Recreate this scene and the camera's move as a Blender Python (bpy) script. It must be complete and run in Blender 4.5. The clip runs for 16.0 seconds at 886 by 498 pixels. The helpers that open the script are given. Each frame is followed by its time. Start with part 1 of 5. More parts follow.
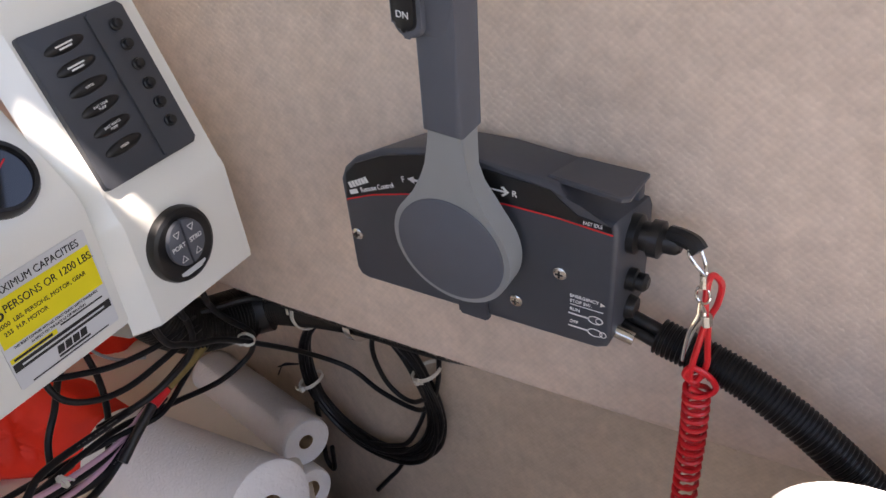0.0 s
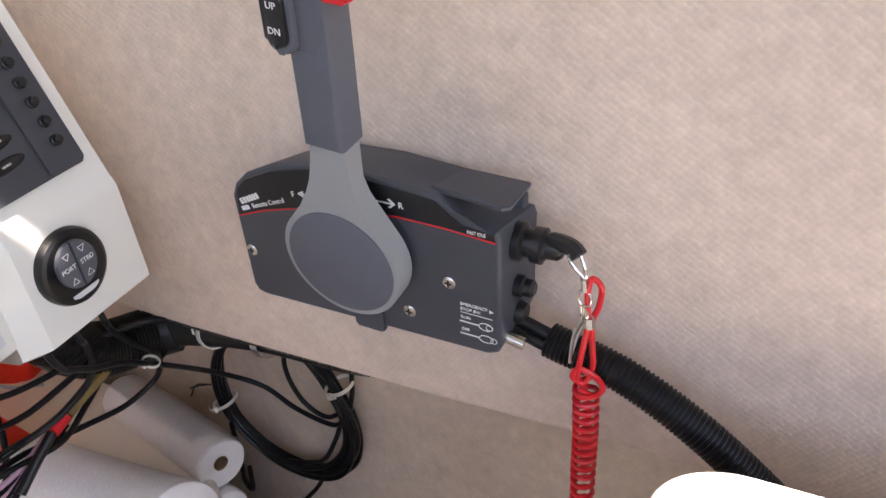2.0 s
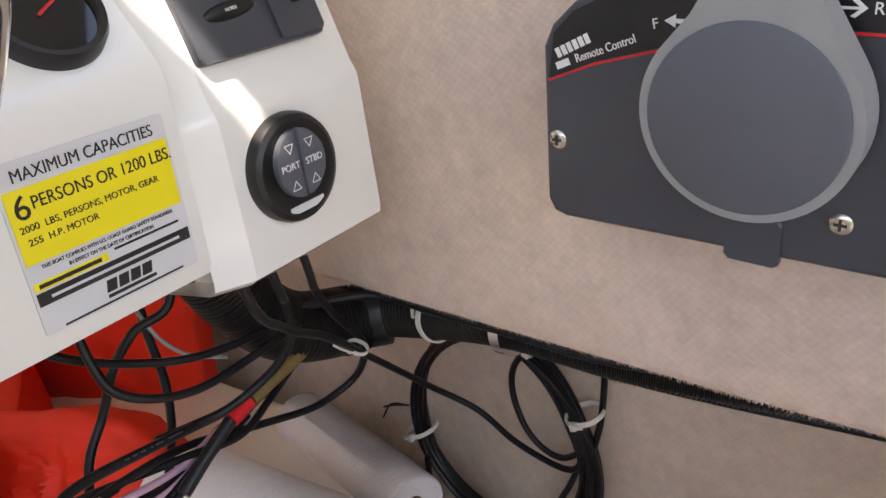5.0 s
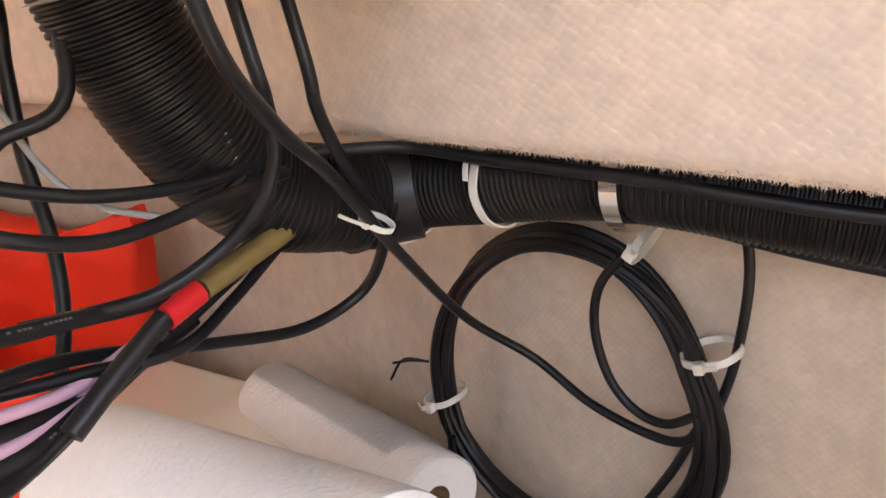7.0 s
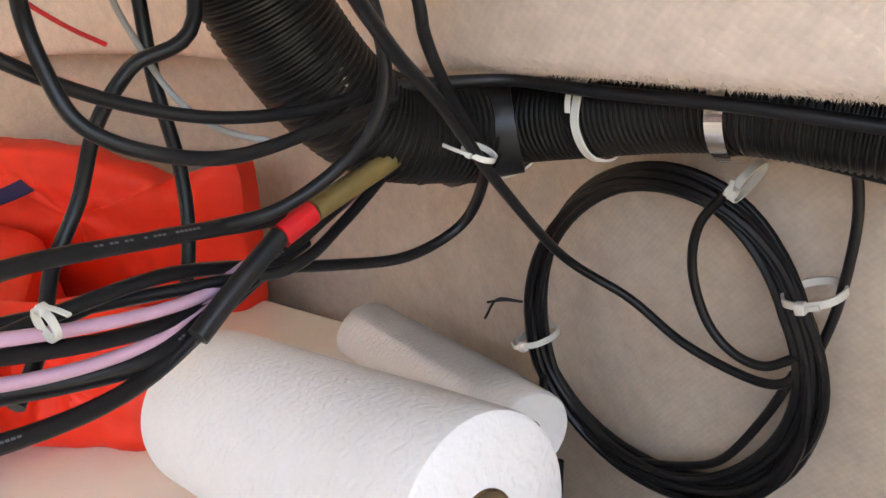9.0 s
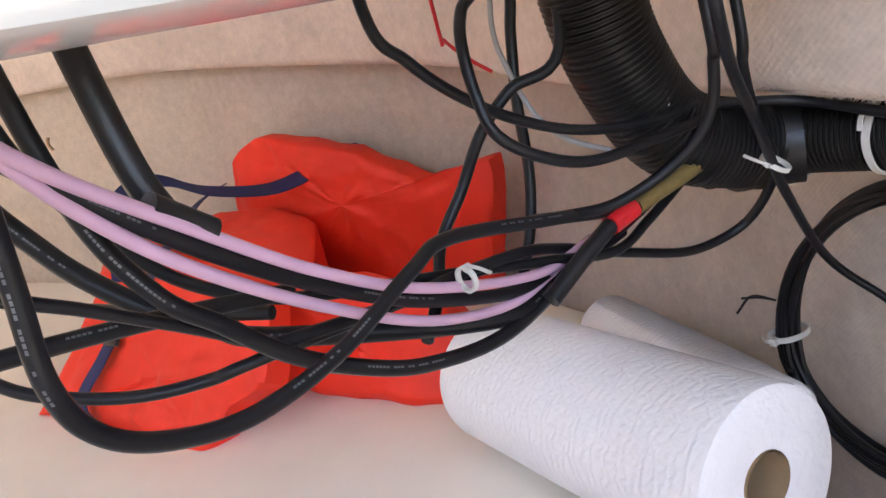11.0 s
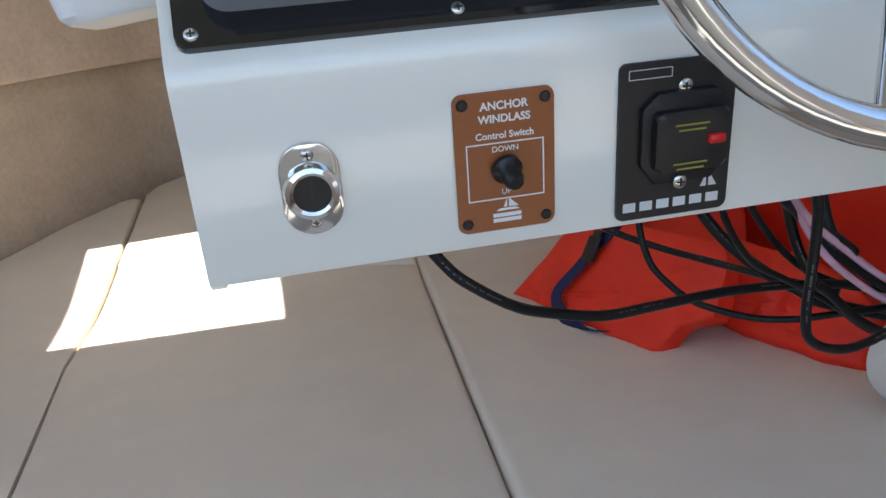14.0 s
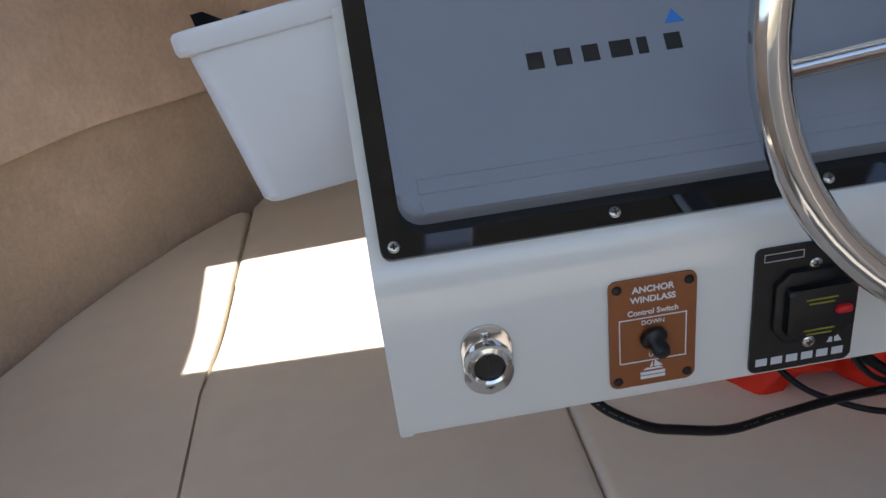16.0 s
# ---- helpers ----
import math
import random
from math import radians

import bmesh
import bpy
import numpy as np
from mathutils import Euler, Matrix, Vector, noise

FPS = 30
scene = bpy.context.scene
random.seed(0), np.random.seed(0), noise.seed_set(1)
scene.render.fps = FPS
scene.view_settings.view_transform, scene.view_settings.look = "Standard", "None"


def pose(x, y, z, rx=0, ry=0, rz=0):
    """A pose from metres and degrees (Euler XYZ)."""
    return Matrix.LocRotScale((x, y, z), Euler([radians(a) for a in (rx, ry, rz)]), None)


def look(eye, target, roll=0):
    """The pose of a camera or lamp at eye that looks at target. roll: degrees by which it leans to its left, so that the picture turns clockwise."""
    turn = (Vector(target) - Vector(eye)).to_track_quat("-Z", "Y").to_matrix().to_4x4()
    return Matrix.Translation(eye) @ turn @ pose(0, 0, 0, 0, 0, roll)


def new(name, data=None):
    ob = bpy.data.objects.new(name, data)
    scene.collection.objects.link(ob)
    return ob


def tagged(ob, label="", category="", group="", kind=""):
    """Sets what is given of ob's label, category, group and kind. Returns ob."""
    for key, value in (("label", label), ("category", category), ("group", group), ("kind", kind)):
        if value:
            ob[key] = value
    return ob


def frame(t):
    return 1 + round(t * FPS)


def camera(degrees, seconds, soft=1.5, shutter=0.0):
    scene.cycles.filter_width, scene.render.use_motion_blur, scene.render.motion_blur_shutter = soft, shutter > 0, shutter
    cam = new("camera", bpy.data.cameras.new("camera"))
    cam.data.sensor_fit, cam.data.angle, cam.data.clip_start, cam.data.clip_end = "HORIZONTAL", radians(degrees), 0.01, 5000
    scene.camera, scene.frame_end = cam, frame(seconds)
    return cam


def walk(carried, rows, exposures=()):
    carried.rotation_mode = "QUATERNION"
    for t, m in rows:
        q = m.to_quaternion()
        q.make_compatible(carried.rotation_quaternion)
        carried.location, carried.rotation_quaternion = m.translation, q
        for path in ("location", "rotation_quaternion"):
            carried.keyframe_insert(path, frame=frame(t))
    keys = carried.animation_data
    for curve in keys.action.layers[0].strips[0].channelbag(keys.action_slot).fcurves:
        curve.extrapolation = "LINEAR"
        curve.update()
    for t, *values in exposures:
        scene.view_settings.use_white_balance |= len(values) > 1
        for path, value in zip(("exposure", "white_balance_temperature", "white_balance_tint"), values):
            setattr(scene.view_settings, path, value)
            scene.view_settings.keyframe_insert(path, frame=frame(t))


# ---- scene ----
cam = camera(58.2, 16.0)
PATH = [
    (0, (0.046, -0.004, 1.103), (1.377, 1.167, 0.177), -17.3),
    (0.5, (0.063, -0.012, 1.1), (1.461, 1.02, 0.111), -16.6),
    (1, (0.069, -0.015, 1.1), (1.496, 1.005, 0.138), -16.4),
    (1.5, (0.066, -0.021, 1.098), (1.505, 1.005, 0.163), -16.5),
    (2, (0.055, -0.031, 1.098), (1.485, 1.002, 0.156), -16.6),
    (2.5, (0.039, -0.04, 1.097), (1.458, 0.993, 0.139), -16.5),
    (3, (0.033, -0.035, 1.09), (1.442, 1.012, 0.132), -16.9),
    (3.5, (0.044, -0.023, 1.067), (1.432, 1.087, 0.15), -18.0),
    (4, (0.056, 0.01, 1.032), (1.438, 1.196, 0.206), -17.9),
    (4.5, (0.068, 0.098, 0.988), (1.448, 1.345, 0.252), -16.8),
    (4.7, (0.079, 0.129, 0.972), (1.434, 1.425, 0.275), -16.4),
    (6.8, (0.165, 0.366, 0.786), (1.517, 1.752, 0.283), -13.7),
    (7, (0.176, 0.369, 0.779), (1.603, 1.652, 0.215), -13.4),
    (7.5, (0.169, 0.367, 0.769), (1.737, 1.388, 0.062), -13.4),
    (8, (0.177, 0.367, 0.765), (1.652, 1.518, 0.059), -14.3),
    (8.2, (0.173, 0.366, 0.763), (1.597, 1.595, 0.085), -14.3),
    (10.5, (0.094, 0.366, 0.793), (1.116, 2.002, 0.265), -14.5),
    (11, (0.043, 0.343, 0.802), (0.972, 2.046, 0.314), -14.3),
    (11.5, (-0.012, 0.321, 0.798), (0.833, 2.076, 0.347), -14.3),
    (12, (-0.075, 0.274, 0.812), (0.625, 2.09, 0.351), -13.2),
    (12.5, (-0.136, 0.211, 0.833), (0.387, 2.088, 0.382), -11.5),
    (13, (-0.187, 0.174, 0.867), (0.226, 2.073, 0.397), -10.2),
    (13.5, (-0.215, 0.136, 0.912), (0.08, 2.05, 0.41), -7.7),
    (14, (-0.252, 0.112, 0.953), (-0.043, 2.031, 0.427), -7.1),
    (14.5, (-0.278, 0.122, 0.969), (-0.186, 2.055, 0.464), -8.3),
    (15, (-0.298, 0.135, 0.972), (-0.244, 2.069, 0.464), -8.2),
    (15.5, (-0.299, 0.11, 1.006), (-0.284, 2.036, 0.465), -9.4),
    (16, (-0.288, 0.077, 1.088), (-0.284, 1.996, 0.526), -9.2),
]
walk(cam, [(t, look(eye, target, roll)) for t, eye, target, roll in PATH],
     [(0.0, 1.62, 7400, 21), (0.6, 1.98, 7400, 21), (1.5, 2.07, 7400, 21), (3.5, 2.13, 7400, 21), (4.0, 2.12, 7400, 20), (4.5, 2.0, 7500, 19), (7.0, 3.02, 8450, 20), (7.5, 3.00, 8050, 12), (8.0, 3.05, 7950, 9), (10.5, 2.72, 6950, 18), (11.0, 2.77, 6900, 17), (11.5, 2.75, 6900, 16), (12.0, 2.42, 6850, 18), (12.5, 2.30, 6700, 15), (13.0, 1.94, 6480, 12), (13.5, 1.70, 6300, 10), (14.5, 1.06, 6300, 9), (15.5, 0.80, 6400, 11), (16.0, 0.80, 6500, 14)])

# ---- light ----
SUN_WAY = Vector((-0.30, -0.35, 0.88)).normalized()      # towards the sun
world = bpy.data.worlds.new("world")
scene.world = world
world.use_nodes = True
wn = world.node_tree.nodes
sky = wn.new("ShaderNodeTexSky")
sky.sky_type = "NISHITA"
sky.sun_disc = False
sky.sun_elevation = math.asin(SUN_WAY.z)
sky.sun_rotation = math.atan2(SUN_WAY.x, SUN_WAY.y)
world.node_tree.links.new(sky.outputs[0], wn["Background"].inputs[0])
wn["Background"].inputs[1].default_value = 0.15
sun_data = bpy.data.lights.new("sun", "SUN")
sun_data.energy, sun_data.angle, sun_data.color = 5.0, radians(0.5), (1.0, 0.95, 0.88)
sun = new("sun", sun_data)
sun.matrix_world = look(SUN_WAY * 20, (0, 0, 0))


# ---- materials ----
def material(name, colour, rough=0.5, metal=0.0, vary=0.08, scale=40.0, bump=0.0, bump_scale=300.0, coat=0.0, spec=0.5):
    """A surface with two scales of colour variation and fine relief."""
    m = bpy.data.materials.new(name)
    m.use_nodes = True
    n, l = m.node_tree.nodes, m.node_tree.links
    p = n["Principled BSDF"]
    p.inputs["Roughness"].default_value, p.inputs["Metallic"].default_value = rough, metal
    p.inputs["Coat Weight"].default_value = coat
    p.inputs["Specular IOR Level"].default_value = spec
    co = n.new("ShaderNodeTexCoord")
    a, b = n.new("ShaderNodeTexNoise"), n.new("ShaderNodeTexNoise")
    a.inputs["Scale"].default_value, b.inputs["Scale"].default_value = scale * 0.15, scale
    a.inputs["Detail"].default_value, b.inputs["Detail"].default_value = 3, 6
    add = n.new("ShaderNodeMath")
    add.operation = "ADD"
    ramp = n.new("ShaderNodeMapRange")
    ramp.inputs[1].default_value, ramp.inputs[2].default_value = 0.6, 1.4
    ramp.inputs[3].default_value, ramp.inputs[4].default_value = 1 - vary, 1 + vary
    mix = n.new("ShaderNodeVectorMath")
    mix.operation = "SCALE"
    mix.inputs[0].default_value = colour[:3]
    for t in (a, b):
        l.new(co.outputs["Object"], t.inputs["Vector"])
    l.new(a.outputs[0], add.inputs[0]); l.new(b.outputs[0], add.inputs[1])
    l.new(add.outputs[0], ramp.inputs[0]); l.new(ramp.outputs[0], mix.inputs["Scale"])
    l.new(mix.outputs[0], p.inputs["Base Color"])
    if bump:
        g, bp = n.new("ShaderNodeTexNoise"), n.new("ShaderNodeBump")
        g.inputs["Scale"].default_value, g.inputs["Detail"].default_value = bump_scale, 4
        bp.inputs["Strength"].default_value, bp.inputs["Distance"].default_value = bump, 0.002
        l.new(co.outputs["Object"], g.inputs["Vector"]); l.new(g.outputs[0], bp.inputs["Height"]); l.new(bp.outputs[0], p.inputs["Normal"])
    return m


def carpet_material(name, colour, dark=0.86):
    """Looped marine carpet: small tufts in rows, soiled in soft patches."""
    m = material(name, colour, 0.95, vary=0.14, scale=60.0, spec=0.1)
    n, l = m.node_tree.nodes, m.node_tree.links
    p = n["Principled BSDF"]
    p.inputs["Sheen Weight"].default_value = 0.15
    co, sep, wob = n.new("ShaderNodeTexCoord"), n.new("ShaderNodeSeparateXYZ"), n.new("ShaderNodeTexNoise")
    wob.inputs["Scale"].default_value, wob.inputs["Detail"].default_value = 160.0, 3
    l.new(co.outputs["Object"], sep.inputs[0]); l.new(co.outputs["Object"], wob.inputs["Vector"])

    def calc(op, a, b):
        k = n.new("ShaderNodeMath")
        k.operation = op
        for i, q in enumerate((a, b)):
            if isinstance(q, (int, float)):
                k.inputs[i].default_value = q
            elif q is not None:
                l.new(q, k.inputs[i])
        return k.outputs[0]

    u = calc("ADD", calc("ADD", sep.outputs[0], sep.outputs[1]), calc("MULTIPLY", wob.outputs[0], 0.0040))
    w = calc("SUBTRACT", sep.outputs[2], calc("MULTIPLY", wob.outputs[0], 0.0034))
    K = 2 * math.pi / 0.0066
    tuft = calc("MULTIPLY", calc("SINE", calc("MULTIPLY", u, K), None), calc("SINE", calc("MULTIPLY", w, K * 1.15), None))
    fine = calc("ADD", calc("MULTIPLY", tuft, 0.12), wob.outputs[0])
    bp = n.new("ShaderNodeBump")
    bp.inputs["Strength"].default_value, bp.inputs["Distance"].default_value = 0.60, 0.0013
    l.new(fine, bp.inputs["Height"]); l.new(bp.outputs[0], p.inputs["Normal"])
    # soft pile: a mottle of brushed and matted spots
    mot = n.new("ShaderNodeTexNoise")
    mot.inputs["Scale"].default_value, mot.inputs["Detail"].default_value, mot.inputs["Roughness"].default_value = 75.0, 4, 0.65
    l.new(co.outputs["Object"], mot.inputs["Vector"])
    fine = calc("ADD", calc("MULTIPLY", fine, 0.7), calc("MULTIPLY", mot.outputs[0], 0.3))
    # tufts: lighter tips
    old = p.inputs["Base Color"].links[0].from_socket
    tip = n.new("ShaderNodeMapRange")
    tip.inputs[1].default_value, tip.inputs[2].default_value, tip.inputs[3].default_value, tip.inputs[4].default_value = 0.85, 0.15, 1.07, dark
    sc = n.new("ShaderNodeVectorMath")
    sc.operation = "SCALE"
    l.new(fine, tip.inputs[0]); l.new(old, sc.inputs[0]); l.new(tip.outputs[0], sc.inputs["Scale"]); l.new(sc.outputs[0], p.inputs["Base Color"])
    return m


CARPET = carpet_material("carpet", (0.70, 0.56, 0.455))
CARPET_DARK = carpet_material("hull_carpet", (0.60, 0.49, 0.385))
VINYL = material("cushion_vinyl", (0.82, 0.75, 0.635), 0.42, vary=0.05, scale=14, bump=0.12, bump_scale=700)
GELCOAT = material("gelcoat", (0.80, 0.80, 0.75), 0.16, vary=0.02, scale=8, coat=0.6)
SOLE = material("non_slip", (0.38, 0.37, 0.35), 0.8, vary=0.12, scale=30, bump=0.4, bump_scale=400)
GREY_BOX = material("slate_plastic", (0.048, 0.053, 0.065), 0.42, vary=0.10, scale=50, bump=0.10, bump_scale=900)
GREY_PAD = material("pad_plastic", (0.092, 0.100, 0.120), 0.5, vary=0.06, scale=60, bump=0.1, bump_scale=1200)
LEVER_GREY = material("lever_plastic", (0.27, 0.28, 0.28), 0.38, vary=0.05, scale=40)
BLACK = material("black_plastic", (0.008, 0.008, 0.009), 0.38, vary=0.3, scale=60, bump=0.06, bump_scale=600)
CABLE = material("cable_jacket", (0.008, 0.008, 0.009), 0.36, vary=0.3, scale=80, bump=0.05, bump_scale=500, spec=0.3)
HOSE = material("hose_plastic", (0.007, 0.0065, 0.006), 0.38, vary=0.4, scale=50, spec=0.27)
PINK = material("pink_jacket", (0.60, 0.36, 0.46), 0.4, vary=0.12, scale=30)
RED = material("red_plastic", (0.62, 0.015, 0.02), 0.28, vary=0.1, scale=60)
ORANGE = material("vest_nylon", (0.90, 0.034, 0.010), 0.6, vary=0.10, scale=25, bump=0.5, bump_scale=60)
NAVY = material("navy_webbing", (0.010, 0.016, 0.085), 0.7, vary=0.2, scale=200, bump=0.4, bump_scale=900)
PAPER = material("paper_towel", (0.82, 0.80, 0.78), 0.95, vary=0.03, scale=60, spec=0.1)
_n, _l = PAPER.node_tree.nodes, PAPER.node_tree.links
_co, _wave, _bump = _n.new("ShaderNodeTexCoord"), _n.new("ShaderNodeTexWave"), _n.new("ShaderNodeBump")
_wave.bands_direction = "Z"
for _k, _v in (("Scale", 42.0), ("Distortion", 7.0), ("Detail", 2.0), ("Detail Scale", 2.2)):
    _wave.inputs[_k].default_value = _v
_bump.inputs["Strength"].default_value, _bump.inputs["Distance"].default_value = 0.42, 0.0008
_l.new(_co.outputs["Object"], _wave.inputs["Vector"]); _l.new(_wave.outputs[1], _bump.inputs["Height"]); _l.new(_bump.outputs[0], _n["Principled BSDF"].inputs["Normal"])
CARD = material("cardboard", (0.36, 0.24, 0.13), 0.9, vary=0.15, scale=80)
WHITE = material("white_plastic", (0.78, 0.80, 0.82), 0.3, vary=0.03, scale=20)
WHITE_INK = material("white_ink", (0.75, 0.75, 0.74), 0.5, vary=0.02)
BLACK_INK = material("black_ink", (0.015, 0.015, 0.015), 0.5, vary=0.02)
RED_INK = material("red_ink", (0.65, 0.015, 0.02), 0.4, vary=0.02)
YELLOW_INK = material("yellow_ink", (0.85, 0.72, 0.02), 0.45, vary=0.03)
OLIVE_INK = material("dim_yellow_ink", (0.30, 0.27, 0.04), 0.6, vary=0.2, scale=400)
LABEL = material("label_film", (0.62, 0.63, 0.64), 0.35, vary=0.03)
CHROME = material("stainless", (0.72, 0.71, 0.69), 0.10, 1.0, vary=0.03, scale=30)
STEEL = material("screw_steel", (0.62, 0.60, 0.55), 0.25, 1.0, vary=0.1, scale=200)
BRONZE = material("bronze_plate", (0.27, 0.085, 0.022), 0.38, vary=0.06, scale=40)
GLOSS_BLACK = material("black_acrylic", (0.006, 0.006, 0.007), 0.05, vary=0.1, scale=10, coat=0.5)
SCREEN_COVER = material("cover_plastic", (0.24, 0.27, 0.32), 0.5, vary=0.04, scale=30, bump=0.12, bump_scale=900)
TIE = material("nylon_tie", (0.66, 0.64, 0.57), 0.4, vary=0.08)
TAN = material("tan_plastic", (0.60, 0.47, 0.30), 0.45, vary=0.05, scale=40)
CREAM = material("cream_plastic", (0.70, 0.64, 0.50), 0.4, vary=0.04, scale=20)
BRASS = material("brass_sleeve", (0.24, 0.17, 0.06), 0.45, 0.3, vary=0.35, scale=90)
PRINT = material("jacket_print", (0.11, 0.11, 0.115), 0.5, vary=0.3, scale=300)
GREY_WIRE = material("grey_wire", (0.30, 0.30, 0.29), 0.4)
BLUE_INK = material("blue_ink", (0.03, 0.20, 0.62), 0.5, vary=0.02)


# ---- mesh helpers ----
def mesh_of(name, bm, mat, smooth=True):
    me = bpy.data.meshes.new(name)
    bmesh.ops.recalc_face_normals(bm, faces=bm.faces)
    bm.to_mesh(me)
    bm.free()
    if mat:
        me.materials.append(mat)
    for p in me.polygons:
        p.use_smooth = smooth
    if smooth:
        me.set_sharp_from_angle(angle=radians(38))
    return me


def thing(name, label, category, m=None, group="", kind=""):
    ob = new(name)
    ob.empty_display_size = 0.02
    ob.matrix_world = m if m else Matrix()
    return tagged(ob, label, category, group, kind)


def part(name, bm, mat, parent=None, label="", m=None, smooth=True):
    ob = new(name, mesh_of(name, bm, mat, smooth))
    if parent:
        ob.parent = parent
    if m:
        ob.matrix_basis = m
    return tagged(ob, label) if label else ob


def solid(name, bm, mat, label, category, kind="", smooth=True, m=None, group=""):
    ob = new(name, mesh_of(name, bm, mat, smooth))
    if m:
        ob.matrix_world = m
    return tagged(ob, label, category, group, kind)


def box_bm(a, b, bevel=0.0, seg=2, bm=None):
    bm = bm or bmesh.new()
    a, b = Vector(a), Vector(b)
    r = bmesh.ops.create_cube(bm, size=1.0, matrix=Matrix.Translation((a + b) / 2) @ Matrix.Diagonal((*(b - a), 1)))
    if bevel:
        es = {e for v in r["verts"] for e in v.link_edges}
        bmesh.ops.bevel(bm, geom=list(es), offset=bevel, segments=seg, profile=0.5, affect="EDGES")
    return bm


def prism_bm(outline, depth, bevel=0.0, seg=2, bm=None):
    """A plate from an outline in x and y, from z 0 to depth, with its front edge rounded."""
    bm = bm or bmesh.new()
    low = [bm.verts.new((x, y, 0)) for x, y in outline]
    top = [bm.verts.new((x, y, depth)) for x, y in outline]
    n = len(outline)
    bm.faces.new(low[::-1])
    face = bm.faces.new(top)
    for i in range(n):
        bm.faces.new((low[i], low[(i + 1) % n], top[(i + 1) % n], top[i]))
    if bevel:
        bmesh.ops.bevel(bm, geom=list(face.edges), offset=bevel, segments=seg, profile=0.5, affect="EDGES")
    return bm


def rounded(w, h, r, n=5, cx=0.0, cy=0.0):
    out = []
    for k, (sx, sy) in enumerate(((1, 1), (-1, 1), (-1, -1), (1, -1))):
        for i in range(n + 1):
            a = radians(90 * k + 90 * i / n)
            out.append((cx + sx * (w / 2 - r) + r * math.cos(a), cy + sy * (h / 2 - r) + r * math.sin(a)))
    return out


def circle(r, n=40, cx=0.0, cy=0.0):
    return [(cx + r * math.cos(2 * math.pi * i / n), cy + r * math.sin(2 * math.pi * i / n)) for i in range(n)]


def smooth_path(points, per=8):
    """A Catmull-Rom curve through the points."""
    p = [Vector(q) for q in points]
    p = [2 * p[0] - p[1], *p, 2 * p[-1] - p[-2]]
    out = []
    for i in range(1, len(p) - 2):
        for k in range(per):
            t = k / per
            a, b, c, d = p[i - 1], p[i], p[i + 1], p[i + 2]
            out.append(0.5 * (2 * b + (c - a) * t + (2 * a - 5 * b + 4 * c - d) * t * t + (3 * b - a - 3 * c + d) * t ** 3))
    out.append(p[-2])
    return out


def frames_along(path):
    """Axes that don't twist along a path."""
    out, up = [], None
    for i, q in enumerate(path):
        way = (path[min(i + 1, len(path) - 1)] - path[max(i - 1, 0)]).normalized()
        if up is None:
            up = way.orthogonal().normalized()
        up = (up - way * up.dot(way)).normalized()
        out.append((q, up, way.cross(up)))
    return out


def tube_bm(path, radius, sides=10, bm=None, closed=False, caps=True):
    """A tube; radius is a number or a function of the place along it, from 0 to 1."""
    bm = bm or bmesh.new()
    rings = []
    fr = frames_along(path)
    for i, (q, u, v) in enumerate(fr):
        r = radius(i / (len(fr) - 1)) if callable(radius) else radius
        rings.append([bm.verts.new(q + r * (math.cos(2 * math.pi * k / sides) * u + math.sin(2 * math.pi * k / sides) * v)) for k in range(sides)])
    pairs = list(zip(rings, rings[1:]))
    if closed:
        pairs.append((rings[-1], rings[0]))
    for a, b in pairs:
        for k in range(sides):
            bm.faces.new((a[k], a[(k + 1) % sides], b[(k + 1) % sides], b[k]))
    if caps and not closed:
        bm.faces.new(rings[0][::-1])
        bm.faces.new(rings[-1])
    return bm


def resample(path, step):
    out, left = [path[0]], step
    for a, b in zip(path, path[1:]):
        d = (b - a).length
        while d >= left and d > 0:
            a = a + (b - a) * (left / d)
            d = (b - a).length
            out.append(a.copy())
            left = step
        left -= d
    return out


def corrugated_bm(path, radius, pitch=0.0042, depth=0.0016, sides=20):
    """A ribbed conduit: flat ribs with grooves between them."""
    fine = resample(path, pitch / 4)
    n = len(fine)
    return tube_bm(fine, lambda t: radius - (depth if round(t * (n - 1)) % 4 >= 2 else 0.0), sides)


def lathe_bm(profile, sides=40, bm=None):
    """A turned shape about z from (radius, z) pairs."""
    bm = bm or bmesh.new()
    rings = [[bm.verts.new((r * math.cos(2 * math.pi * k / sides), r * math.sin(2 * math.pi * k / sides), z)) for k in range(sides)] for r, z in profile]
    for a, b in zip(rings, rings[1:]):
        for k in range(sides):
            bm.faces.new((a[k], a[(k + 1) % sides], b[(k + 1) % sides], b[k]))
    bm.faces.new(rings[0][::-1])
    bm.faces.new(rings[-1])
    return bm


def text_mesh(words, size, align="CENTER", depth=0.0002, bold=0.0):
    cu = bpy.data.curves.new("lettering", "FONT")
    cu.body, cu.size, cu.align_x, cu.align_y, cu.extrude = words, size, align, "CENTER", depth
    cu.offset = bold * size
    ob = bpy.data.objects.new("lettering", cu)
    scene.collection.objects.link(ob)
    bpy.context.view_layer.update()
    me = bpy.data.meshes.new_from_object(ob.evaluated_get(bpy.context.evaluated_depsgraph_get()))
    bpy.data.objects.remove(ob)
    return me


def letters(words, size, mat, parent, m, align="CENTER", stretch=1.0, name="lettering", bold=0.0):
    me = text_mesh(words, size, align, bold=bold)
    me.materials.clear()
    me.materials.append(mat)
    ob = new(name, me)
    ob.parent = parent
    ob.matrix_basis = m @ Matrix.Diagonal((stretch, 1, 1, 1))
    return ob


